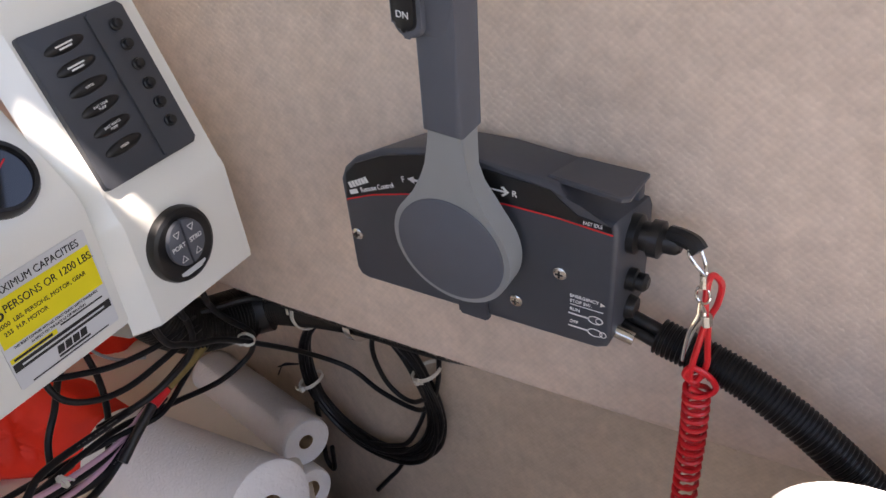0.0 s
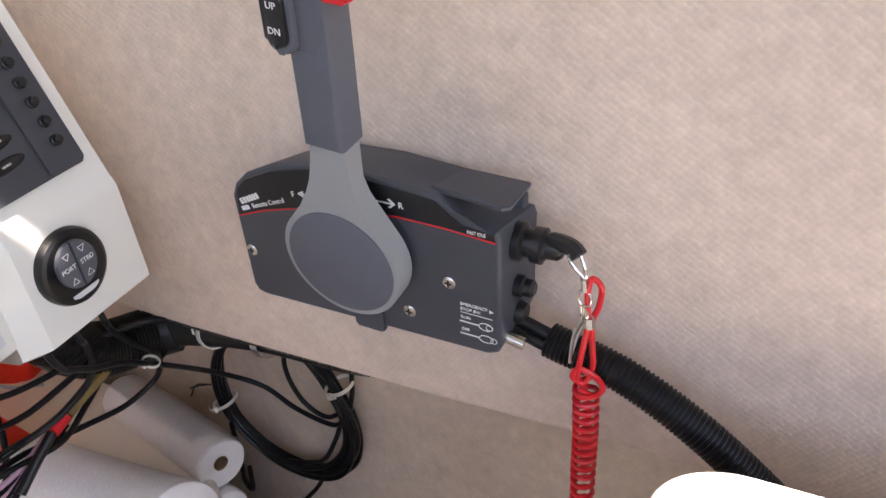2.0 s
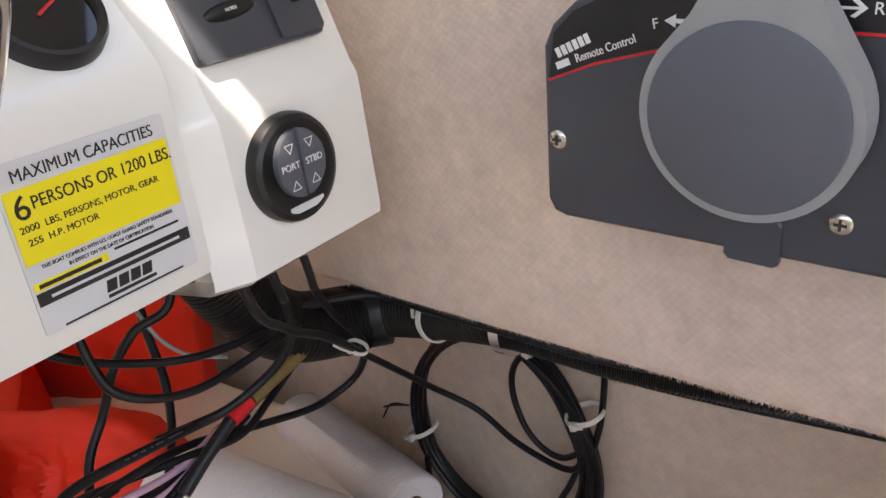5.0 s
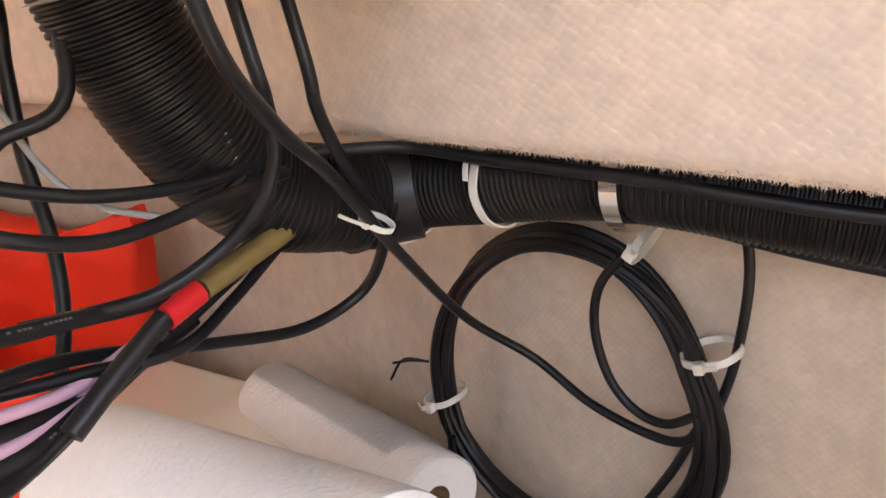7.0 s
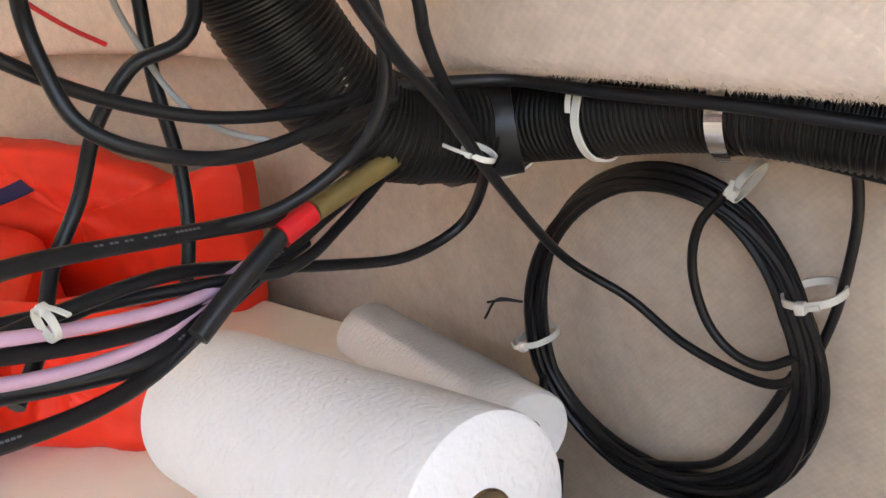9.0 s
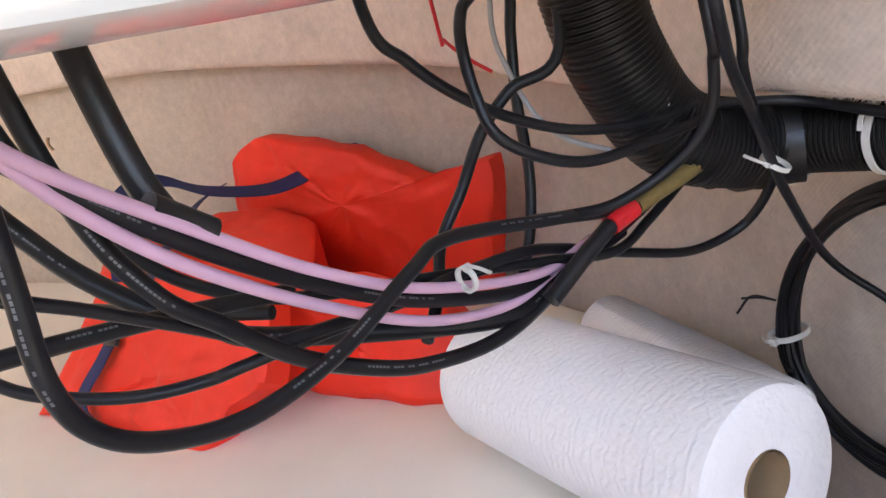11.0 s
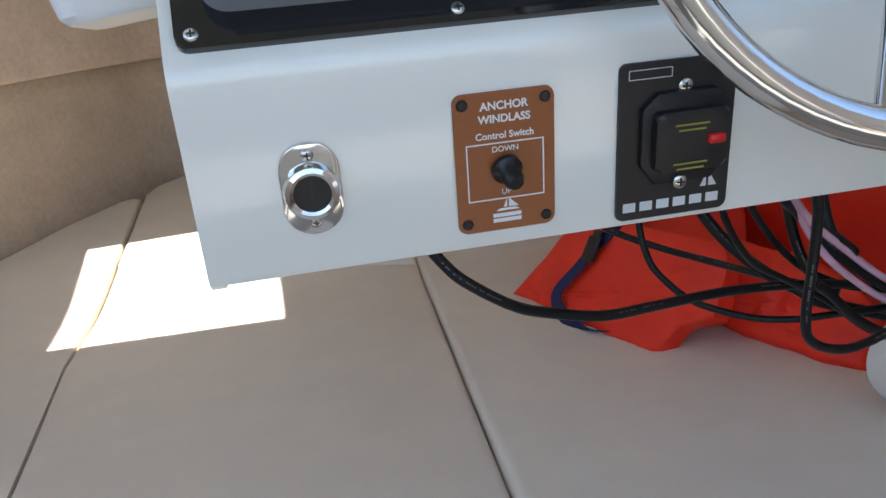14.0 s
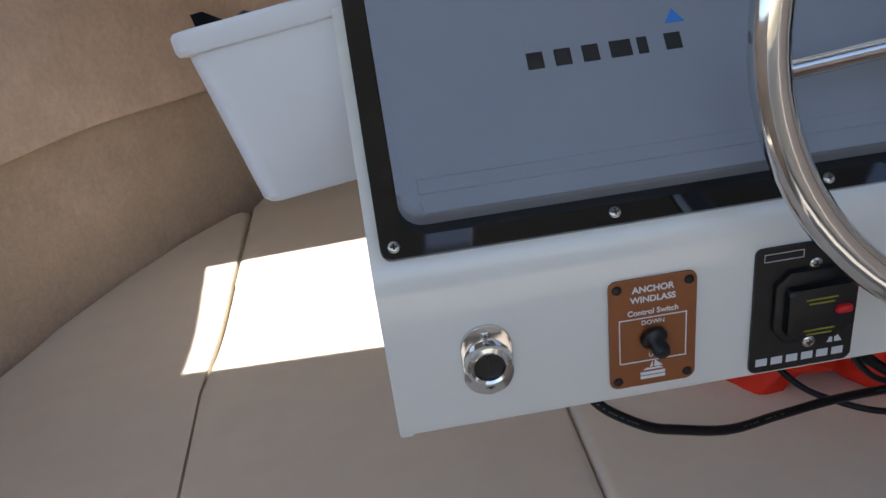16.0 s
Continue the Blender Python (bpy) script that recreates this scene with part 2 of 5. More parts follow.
def axes(o, x, y):
    """A pose with its origin, x way and y way given; z is across both."""
    x = Vector(x).normalized()
    y = (Vector(y) - x * x.dot(Vector(y))).normalized()
    z = x.cross(y)
    m = Matrix((x, y, z)).transposed().to_4x4()
    m.translation = o
    return m


def screw(parent, m, r=0.0042, mat=None, name="screw"):
    bm = lathe_bm([(r, 0), (r, 0.0006), (r * 0.8, 0.0014), (r * 0.4, 0.0017)], 20)
    ob = part(name, bm, mat or STEEL, parent, "", m)
    slot = box_bm((-r * 0.55, -r * 0.13, 0.0016), (r * 0.55, r * 0.13, 0.0019))
    box_bm((-r * 0.13, -r * 0.55, 0.0016), (r * 0.13, r * 0.55, 0.00195), bm=slot)
    part("cross_slot", slot, BLACK_INK, ob, "", None, False)
    return ob


# ---- the hull: side panels with a carpeted overhang, recess and berth ----
EDGE = [(0.475, -1.2, 0.44), (0.475, -0.6, 0.528), (0.475, 0.2, 0.645), (0.475, 0.42, 0.679), (0.475, 0.65, 0.718), (0.50, 0.8, 0.728), (0.575, 1.0, 0.732), (0.60, 1.3, 0.778), (0.50, 1.6, 0.832),
        (0.35, 1.87, 0.880), (0.20, 2.09, 0.90), (0.07, 2.29, 0.912), (-0.11, 2.51, 0.93), (-0.32, 2.75, 0.945), (-0.56, 2.90, 0.985), (-0.79, 2.87, 0.975), (-0.91, 2.69, 0.97), (-1.04, 2.45, 0.958),
        (-1.14, 2.22, 0.945), (-1.23, 1.98, 0.918), (-1.31, 1.6, 0.88), (-1.34, 1.0, 0.83), (-1.36, 0.3, 0.76), (-1.36, -1.2, 0.60)]
edge = smooth_path(EDGE, 8)


def depth_of(i):
    """How far the hull lies behind the liner's lip: a deep recess beside the helm, shallow towards the bow."""
    return 0.128 - 0.088 * min(1.0, max(0.0, (i / 8 - 5.0) / 3.0))


def outward(i):
    a, b = edge[max(i - 1, 0)], edge[min(i + 1, len(edge) - 1)]
    d = (b - a)
    return Vector((d.y, -d.x, 0)).normalized()


def sheet(rows, name, mat, label, category, kind="structure"):
    bm = bmesh.new()
    vs = [[bm.verts.new(p) for p in row] for row in rows]
    for a, b in zip(vs, vs[1:]):
        for k in range(len(a) - 1):
            bm.faces.new((a[k], a[k + 1], b[k + 1], b[k]))
    return solid(name, bm, mat, label, category, kind)


# overhanging liner: inner face up to the deck, rolled lower lip, underside back to the hull
rows = []
for i, q in enumerate(edge):
    o = outward(i)
    top = 1.20 + 0.40 * min(1.0, max(0.0, (q.y - 0.45) / 0.4))      # raised to the foredeck, out of view, to shut skylight out of the cabin
    r = 0.012
    row = [Vector((q.x, q.y, top)) + o * 0.05, Vector((q.x, q.y, (top + q.z) / 2)) + o * 0.012, Vector((q.x, q.y, q.z + 0.08)), Vector((q.x, q.y, q.z + r))]
    row += [q + o * (r - r * math.cos(a)) + Vector((0, 0, r - r * math.sin(a))) for a in (radians(30), radians(60), radians(90))]
    row += [q + o * 0.020, q + o * 0.024 + Vector((0, 0, 0.02)), q + o * 0.026 + Vector((0, 0, 0.13)), q + o * (depth_of(i) + 0.032) + Vector((0, 0, 0.14))]
    rows.append(row)
liner = sheet(rows, "wall_liner", CARPET, "beige looped carpet side liner with rolled lower lip", "wall liner")
# loose fibres along the cut lower lip beside the helm
rng_fringe = random.Random(12)
fringe = bmesh.new()
for k in range(6000):
    t = rng_fringe.uniform(8.0, 44.0)
    i = int(t)
    d = rng_fringe.uniform(0.002, 0.016)
    q = edge[i].lerp(edge[i + 1], t - i) + outward(i) * d + Vector((0, 0, 0.0132 - math.sqrt(0.000144 - max(0.0, 0.012 - d) ** 2)))
    tip = q + Vector((rng_fringe.uniform(-0.002, 0.002), rng_fringe.uniform(-0.003, 0.003), -rng_fringe.uniform(0.0018, 0.0034)))
    fringe.faces.new([fringe.verts.new(p) for p in (q + Vector((0, -0.0004, 0)), q + Vector((0, 0.0004, 0)), tip)])
# coloured darker than the liner they hang from, to look shaded
tagged(part("fringe", fringe, CARPET_DARK, liner, "frayed carpet fibres on the lip", None, False), kind="stuff")
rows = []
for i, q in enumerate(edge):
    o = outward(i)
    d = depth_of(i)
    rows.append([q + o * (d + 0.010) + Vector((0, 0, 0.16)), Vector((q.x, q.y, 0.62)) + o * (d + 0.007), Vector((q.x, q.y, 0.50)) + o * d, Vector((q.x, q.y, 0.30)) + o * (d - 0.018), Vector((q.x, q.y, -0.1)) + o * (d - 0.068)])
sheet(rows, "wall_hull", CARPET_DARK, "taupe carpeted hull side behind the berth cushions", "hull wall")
floor_bm = box_bm((-1.6, -1.4, -0.12), (1.0, 3.2, -0.1))
# wall behind the viewpoint, added to keep low sky light off the berth
solid("wall_sky_block", box_bm((-1.6, -1.44, -0.12), (1.0, -1.40, 0.92), 0.01), GELCOAT, "unseen white wall closing the cockpit aft, added to block low sky light", "bulkhead", "structure")
solid("floor", floor_bm, SOLE, "worn grey non-slip cockpit sole", "floor", "structure")


def cushion(outline, top, thick, name, label):
    """A vinyl pad with rounded edges that rises gently towards the bow."""
    bm = prism_bm(outline, thick, 0.017, 5)
    for k in range(7):
        bmesh.ops.bisect_plane(bm, geom=[*bm.verts, *bm.edges, *bm.faces], plane_co=(0, 1.66 + 0.09 * k, 0), plane_no=(0, 1, 0))
    for v in bm.verts:
        v.co.z += rise(v.co.y)
    bmesh.ops.triangulate(bm, faces=[f for f in bm.faces if len(f.verts) > 4])
    return solid(name, bm, VINYL, label, "cushion", m=Matrix.Translation((0, 0, top - thick)), group="berth cushions")


def rise(y):
    """Height gained by the berth towards the bow."""
    t = max(0.0, y - 1.66)
    return 0.12 * (t - 0.14) if t > 0.28 else 0.12 * t * t / 0.56


cushion([(-0.126, 0.655), (0.42, 0.655), (0.52, 0.76), (0.60, 0.95), (0.625, 1.3), (0.525, 1.62), (0.365, 1.9), (0.23, 2.08), (0.10, 2.29), (-0.06, 2.50), (-0.10, 2.525), (-0.126, 2.50)], 0.46, 0.09, "berth_cushion", "wide cream vinyl berth cushion, smooth and clean")
cushion([(-0.62, 0.25), (-0.1275, 0.25), (-0.1275, 1.815), (-0.843, 2.10), (-0.792, 1.5), (-0.726, 1.08)], 0.46, 0.09, "berth_cushion", "long cream vinyl filler cushion between the berths")
cushion([(-0.845, 2.105), (-0.1275, 1.819), (-0.1275, 2.50), (-0.16, 2.55), (-0.31, 2.765), (-0.42, 2.85), (-0.56, 2.92), (-0.79, 2.88), (-0.87, 2.78), (-0.89, 2.70)], 0.463, 0.09, "berth_cushion", "short cream vinyl cushion at the head of the berth")
cushion([(-1.40, 0.25), (-0.624, 0.25), (-0.730, 1.08), (-0.796, 1.5), (-0.849, 2.10), (-0.893, 2.66), (-0.92, 2.68), (-0.96, 2.66), (-1.07, 2.46), (-1.17, 2.25), (-1.27, 1.98), (-1.34, 1.6), (-1.37, 1.0)], 0.463, 0.09, "berth_cushion", "cream vinyl berth cushion along the far hull side")
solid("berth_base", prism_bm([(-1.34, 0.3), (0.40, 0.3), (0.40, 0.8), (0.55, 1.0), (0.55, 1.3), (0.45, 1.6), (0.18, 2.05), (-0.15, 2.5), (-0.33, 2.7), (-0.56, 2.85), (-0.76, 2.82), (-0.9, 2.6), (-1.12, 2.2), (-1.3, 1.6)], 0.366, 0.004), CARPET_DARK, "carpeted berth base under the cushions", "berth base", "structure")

# unseen deck and hard top, added over cabin and cockpit to shape the sunlight
DZ = 1.60
# hatch opening, set back along the sun's way from the patch on the cushions
SUN_OPENING = [(-1.262, 1.137), (-0.80, 1.115), (-0.855, 1.83), (-1.335, 1.80)]
DECK = [(-1.6, 0.80), (1.2, 0.80), (1.2, 3.5), (-1.6, 3.5)]
deck = bmesh.new()
for k in range(4):
    j = (k + 1) % 4
    prism_bm([DECK[k], DECK[j], SUN_OPENING[j], SUN_OPENING[k]], 0.05, bm=deck)
deck.transform(Matrix.Translation((0, 0, DZ)))
solid("ceiling_unseen", deck, GELCOAT, "unseen white foredeck over the cabin, with an opening placed for the sun patch", "deck", "structure", False)

# unseen panel added above the console up to the deck, to block light
solid("wall_light_block", box_bm((-0.325, 0.700, 1.20), (0.54, 0.725, 1.60), 0.006), GELCOAT, "unseen white panel above the helm console, added to block light", "bulkhead", "structure")

# ---- the helm console ----
DASH = axes((-0.333, 0.531, 0.832), (1, 0.055, -0.018), (0, 1, 0))
FACE_TOP, SLOPE0 = 0.112, (-0.016, 0.124)
LEAN_V, RISE = 0.50, 0.866


def on_face(u, w, lift=0.0):
    m = axes((u, -0.18 * w, w), (1, 0, 0), (0, -0.18, 1))
    return m @ Matrix.Translation((0, 0, lift))


def on_slope(u, s, lift=0.0):
    return axes((u, SLOPE0[0] + LEAN_V * s, SLOPE0[1] + RISE * s), (1, 0, 0), (0, LEAN_V, RISE)) @ Matrix.Translation((0, 0, lift))


console = thing("helm_console", "white gelcoat helm console with instruments and switches", "console", DASH)


def shell_bm(profile, u0, u1, thick=0.012):
    """A moulded panel swept along u from a profile in v and w, with thickness behind it."""
    bm = bmesh.new()
    back = []
    for i, (v, w) in enumerate(profile):
        a, b = profile[max(i - 1, 0)], profile[min(i + 1, len(profile) - 1)]
        d = Vector((b[0] - a[0], b[1] - a[1])).normalized()
        back.append((v + d.y * thick, w - d.x * thick))
    loop = [*profile, *back[::-1]]
    ends = [[bm.verts.new((u, v, w)) for v, w in loop] for u in (u0, u1)]
    n = len(loop)
    for i in range(n):
        bm.faces.new((ends[0][i], ends[0][(i + 1) % n], ends[1][(i + 1) % n], ends[1][i]))
    for k in range(len(profile) - 1):
        for e in ends:
            bm.faces.new((e[k], e[k + 1], e[n - 2 - k], e[n - 1 - k]))
    return bm


s1 = 0.34
PROFILE = [(0.05, 0.002), (0.008, 0.002), (0.002, 0.004), (-0.001, 0.009), (-0.0185, 0.104), (-0.0195, 0.110), (-0.0185, 0.117), (-0.016, 0.124), (-0.016 + LEAN_V * s1, 0.124 + RISE * s1)]
part("body", shell_bm(PROFILE, 0.0, 0.640), GELCOAT, console)
part("side_panel", prism_bm([(v, w) for v, w in [(0.002, 0.001), (0.05, 0.001), (0.03, 0.124), (0.185, 0.40), (-0.016 + LEAN_V * 0.33, 0.124 + RISE * 0.33), (-0.016, 0.124), (-0.0195, 0.11)]], 0.008), GELCOAT, console, "",
     axes((0.0005, 0.001, 0.001), (0, 1, 0), (0, 0, 1)))
POD_LEAN, POD_RISE = 0.174, 0.985
POD = [(0.05, -0.012), (-0.006, -0.012), (-0.012, -0.009), (-0.014, -0.003), (-0.0255, 0.077), (-0.026, 0.082), (-0.025, 0.087), (-0.0235, 0.090), (-0.0235 + POD_LEAN * 0.30, 0.090 + POD_RISE * 0.30)]
part("switch_pod", shell_bm(POD, 0.657, 0.767), GELCOAT, console)
flank = bmesh.new()
va = [flank.verts.new((0.657, v, w)) for v, w in POD]
vb = [flank.verts.new((0.639, v + 0.016, w)) for v, w in POD]
for k in range(len(POD) - 1):
    flank.faces.new((va[k], va[k + 1], vb[k + 1], vb[k]))
part("pod_flank", flank, GELCOAT, console)

# black instrument panel with the covered chart plotter
fp = part("instrument_panel", prism_bm(rounded(0.36, 0.26, 0.006), 0.005, 0.001, 1), GLOSS_BLACK, console, "glossy black acrylic instrument panel", on_slope(0.187, 0.131))
for u in (0.015, 0.145, 0.275, 0.345):
    screw(console, on_slope(u, 0.008, 0.005), 0.0036)
cover = part("display_cover", prism_bm(rounded(0.324, 0.225, 0.014, 6), 0.022, 0.008, 4), SCREEN_COVER, console, "grey moulded plastic display cover", on_slope(0.183, 0.131, 0.005))
part("cover_lip", prism_bm([(-0.150, -0.1015), (0.150, -0.1015), (0.150, -0.0925), (-0.150, -0.0925)], 0.0012, 0.0005, 1), SCREEN_COVER, cover, "", Matrix.Translation((0, 0, 0.0216)))
for i, w in enumerate((0.013, 0.013, 0.013, 0.017, 0.008, 0.013)):
    part("logo_bar", box_bm((0, 0, 0), (w * 0.75, 0.0105, 0.0004)), BLACK_INK, cover, "", Matrix.Translation((-0.075 + i * 0.0165, -0.037, 0.022)), False)
part("logo_triangle", prism_bm([(0, 0), (0.012, 0), (0.006, 0.009)], 0.0004), BLUE_INK, cover, "", Matrix.Translation((0.010, -0.020, 0.022)), False)

# ignition lock
lock = part("ignition_lock", prism_bm(rounded(0.031, 0.050, 0.0145, 8), 0.0022, 0.0008, 2), CHROME, console, "chromed ignition lock plate", on_face(0.0605, 0.052, 0.0))
part("ring", lathe_bm([(0.0150, 0), (0.0150, 0.004), (0.0138, 0.0075), (0.0115, 0.0085), (0.0098, 0.0075), (0.0094, 0.003)], 40), CHROME, lock, "", Matrix.Translation((0, 0.0, 0.002)))
part("barrel", lathe_bm([(0.0095, 0), (0.0095, 0.005)], 30), BLACK, lock, "", Matrix.Translation((0, 0, 0.002)))
part("key_slot", box_bm((-0.0006, -0.006, 0), (0.0006, 0.006, 0.0056)), BLACK_INK, lock, "", Matrix.Translation((0, 0, 0.002)), False)
screw(lock, Matrix.Translation((0, 0.0185, 0.002)), 0.0033)
screw(lock, Matrix.Translation((0, -0.0185, 0.002)), 0.0030)

# anchor windlass switch plate
plate = part("windlass_plate", prism_bm(rounded(0.055, 0.078, 0.005), 0.0018, 0.0004, 1), BRONZE, console, "bronze-coloured windlass switch plate", on_face(0.1645, 0.0525))
for x in (-0.0225, 0.0225):
    for y in (-0.0335, 0.0335):
        screw(plate, Matrix.Translation((x, y, 0.0016)), 0.0031, BLACK)
letters("ANCHOR", 0.0060, WHITE_INK, plate, Matrix.Translation((0, 0.0315, 0.0020)), bold=0.025)
letters("WINDLASS", 0.0058, WHITE_INK, plate, Matrix.Translation((0, 0.0245, 0.0020)), bold=0.025)
letters("Control Switch", 0.0052, WHITE_INK, plate, Matrix.Translation((0, 0.0155, 0.0020)), bold=0.015)
letters("DOWN", 0.0044, WHITE_INK, plate, Matrix.Translation((0, 0.0078, 0.0020)))
letters("UP", 0.0046, WHITE_INK, plate, Matrix.Translation((0, -0.0165, 0.0020)))
for a, b in (((-0.0215, 0.0110), (0.0215, 0.0117)), ((-0.0215, -0.0207), (0.0215, -0.0200)), ((-0.0215, -0.0207), (-0.0208, 0.0117)), ((0.0208, -0.0207), (0.0215, 0.0117))):
    part("frame_line", box_bm((*a, 0.0017), (*b, 0.0021)), WHITE_INK, plate, "", None, False)
part("toggle_boot", lathe_bm([(0.0085, 0), (0.0085, 0.003), (0.006, 0.005), (0.0052, 0.008), (0.0056, 0.013), (0.004, 0.0155), (0.001, 0.016)], 24), BLACK, plate, "black rubber toggle boot", Matrix.Translation((0.0, -0.003, 0.0018)) @ pose(0, 0, 0, 16, 6, 0))
for pts in ([(-0.002, -0.0255), (0.0, -0.0255), (0.0, -0.021)], [(0.001, -0.0255), (0.0065, -0.0255), (0.0012, -0.0205)], [(-0.006, -0.0275), (0.007, -0.0275), (0.005, -0.0262), (-0.004, -0.0262)]):
    part("emblem", prism_bm(pts, 0.0004), WHITE_INK, plate, "", Matrix.Translation((0, 0, 0.0017)), False)
for y in (-0.0312, -0.0342):
    part("maker_bar", box_bm((-0.008, y, 0.0017), (0.008, y + 0.0022, 0.0021)), WHITE_INK, plate, "", None, False)

# breaker panel
brk = part("breaker_panel", prism_bm(rounded(0.068, 0.090, 0.004), 0.0022, 0.0005, 1), BLACK, console, "black circuit breaker panel with red trip lever", on_face(0.2625, 0.0525))
part("breaker_body", prism_bm([(-0.017, -0.026), (0.017, -0.026), (0.026, -0.014), (0.026, 0.018), (0.017, 0.026), (-0.017, 0.026), (-0.026, 0.018), (-0.026, -0.014)], 0.004, 0.0015, 2), BLACK, brk, "", Matrix.Translation((0.004, 0.002, 0.0022)))
body2 = part("breaker_nose", prism_bm(rounded(0.043, 0.034, 0.004), 0.007, 0.0025, 3), BLACK, brk, "", Matrix.Translation((0.005, 0.002, 0.006)))
part("trip_lever", box_bm((0.013, -0.003, 0.0), (0.024, 0.003, 0.007), 0.0025), RED, brk, "red trip lever", Matrix.Translation((0.000, 0.002, 0.009)))
for y in (0.009, -0.013):
    for k in range(2):
        part("caption_bar", box_bm((-0.010 + k * 0.002, y - k * 0.003, 0.0088), (0.010 - k * 0.002, y - k * 0.003 + 0.0009, 0.0092)), OLIVE_INK, brk, "", Matrix.Translation((0.004, 0.002, 0.0042)), False)
screw(brk, Matrix.Translation((0.004, 0.030, 0.0022)), 0.0042)
screw(brk, Matrix.Translation((0.002, -0.0235, 0.0062)), 0.0042)
for i in range(6):
    part("logo_bar", box_bm((-0.030 + i * 0.0102, -0.040, 0.002), (-0.030 + i * 0.0102 + 0.0075, -0.0345, 0.0025)), LABEL, brk, "", None, False)
for pts in ([(0.017, -0.030), (0.0205, -0.030), (0.0205, -0.022)], [(0.022, -0.030), (0.027, -0.030), (0.0217, -0.021)]):
    part("emblem", prism_bm(pts, 0.0004), LABEL, brk, "", Matrix.Translation((0, 0, 0.0021)), False)
for a, b in (((-0.029, 0.036), (-0.004, 0.0364)), ((-0.029, 0.041), (-0.004, 0.0414)), ((-0.029, 0.036), (-0.0286, 0.0414)), ((-0.0044, 0.036), (-0.004, 0.0414))):
    part("frame_line", box_bm((*a, 0.0021), (*b, 0.0025)), LABEL, brk, "", None, False)

# round gauge
gauge = part("gauge", lathe_bm([(0.029, 0), (0.029, 0.006), (0.0275, 0.010), (0.0245, 0.0095), (0.0235, 0.005)], 48), BLACK, console, "round gauge in a black bezel", on_slope(0.600, 0.031, 0.0))
part("dial", lathe_bm([(0.0238, 0), (0.0238, 0.001)], 40), GLOSS_BLACK, gauge, "", Matrix.Translation((0, 0, 0.005)))
part("needle", box_bm((-0.0007, -0.004, 0), (0.0007, 0.016, 0.0008)), RED, gauge, "", Matrix.Translation((0, 0, 0.0065)) @ pose(0, 0, 0, 0, 0, -60), False)

# capacity label
cap = part("capacity_label", prism_bm(rounded(0.088, 0.083, 0.002), 0.0006), LABEL, console, "printed boat capacity label", on_face(0.588, 0.055))
part("yellow_field", box_bm((-0.0425, -0.006, 0.0005), (0.0425, 0.029, 0.0010)), YELLOW_INK, cap, "", None, False)
letters("MAXIMUM CAPACITIES", 0.0083, BLACK_INK, cap, Matrix.Translation((0, 0.0345, 0.0009)), stretch=0.86)
letters("6", 0.016, BLACK_INK, cap, Matrix.Translation((-0.036, 0.020, 0.0012)))
letters("PERSONS OR 1200 LBS.", 0.0086, BLACK_INK, cap, Matrix.Translation((0.006, 0.021, 0.0012)), stretch=0.86)
letters("2000  LBS, PERSONS, MOTOR, GEAR", 0.0046, BLACK_INK, cap, Matrix.Translation((-0.040, 0.0105, 0.0012)), "LEFT")
letters("255  H.P. MOTOR", 0.0046, BLACK_INK, cap, Matrix.Translation((-0.038, 0.0040, 0.0012)), "LEFT")
letters("THIS BOAT COMPLIES WITH U.S. COAST GUARD SAFETY STANDARDS", 0.0027, BLACK_INK, cap, Matrix.Translation((0, -0.0015 - 0.007, 0.0009)), stretch=0.85)
letters("IN EFFECT ON THE DATE OF CERTIFICATION", 0.0027, BLACK_INK, cap, Matrix.Translation((0, -0.0122, 0.0009)), stretch=0.85)
part("yellow_strip", box_bm((-0.0425, -0.0190, 0.0005), (-0.004, -0.0150, 0.0009)), YELLOW_INK, cap, "", None, False)
part("caption_bar", box_bm((-0.040, -0.0180, 0.0009), (-0.008, -0.0160, 0.0012)), BLACK_INK, cap, "", None, False)
part("caption_bar", box_bm((0.000, -0.0155, 0.0005), (0.038, -0.0143, 0.0009)), BLACK_INK, cap, "", None, False)
part("black_band", box_bm((-0.0425, -0.0265, 0.0005), (0.0425, -0.0200, 0.0009)), BLACK_INK, cap, "", None, False)
part("caption_bar", box_bm((-0.036, -0.0240, 0.0009), (0.036, -0.0226, 0.0012)), LABEL, cap, "", None, False)
for k in range(4):
    part("emblem", prism_bm([(0, 0), (0.0055, 0), (0.0068, 0.006), (0.0013, 0.006)], 0.0004), BLACK_INK, cap, "", Matrix.Translation((-0.010 + k * 0.0068, -0.0345, 0.0006)), False)
part("caption_bar", box_bm((-0.010, -0.0375, 0.0005), (0.018, -0.0358, 0.0009)), BLACK_INK, cap, "", None, False)
part("caption_bar", box_bm((-0.034, -0.0403, 0.0005), (0.034, -0.0393, 0.0009)), BLACK_INK, cap, "", None, False)


def on_pod(u, w, lift=0.0):
    return axes((u, -0.0145 - 0.14 * w, w), (1, 0, 0), (0, -0.14, 1)) @ Matrix.Translation((0, 0, lift))


def on_pod_slope(u, s, lift=0.0):
    return axes((u, -0.0235 + POD_LEAN * s, 0.090 + POD_RISE * s), (1, 0, 0), (0, POD_LEAN, POD_RISE)) @ Matrix.Translation((0, 0, lift))


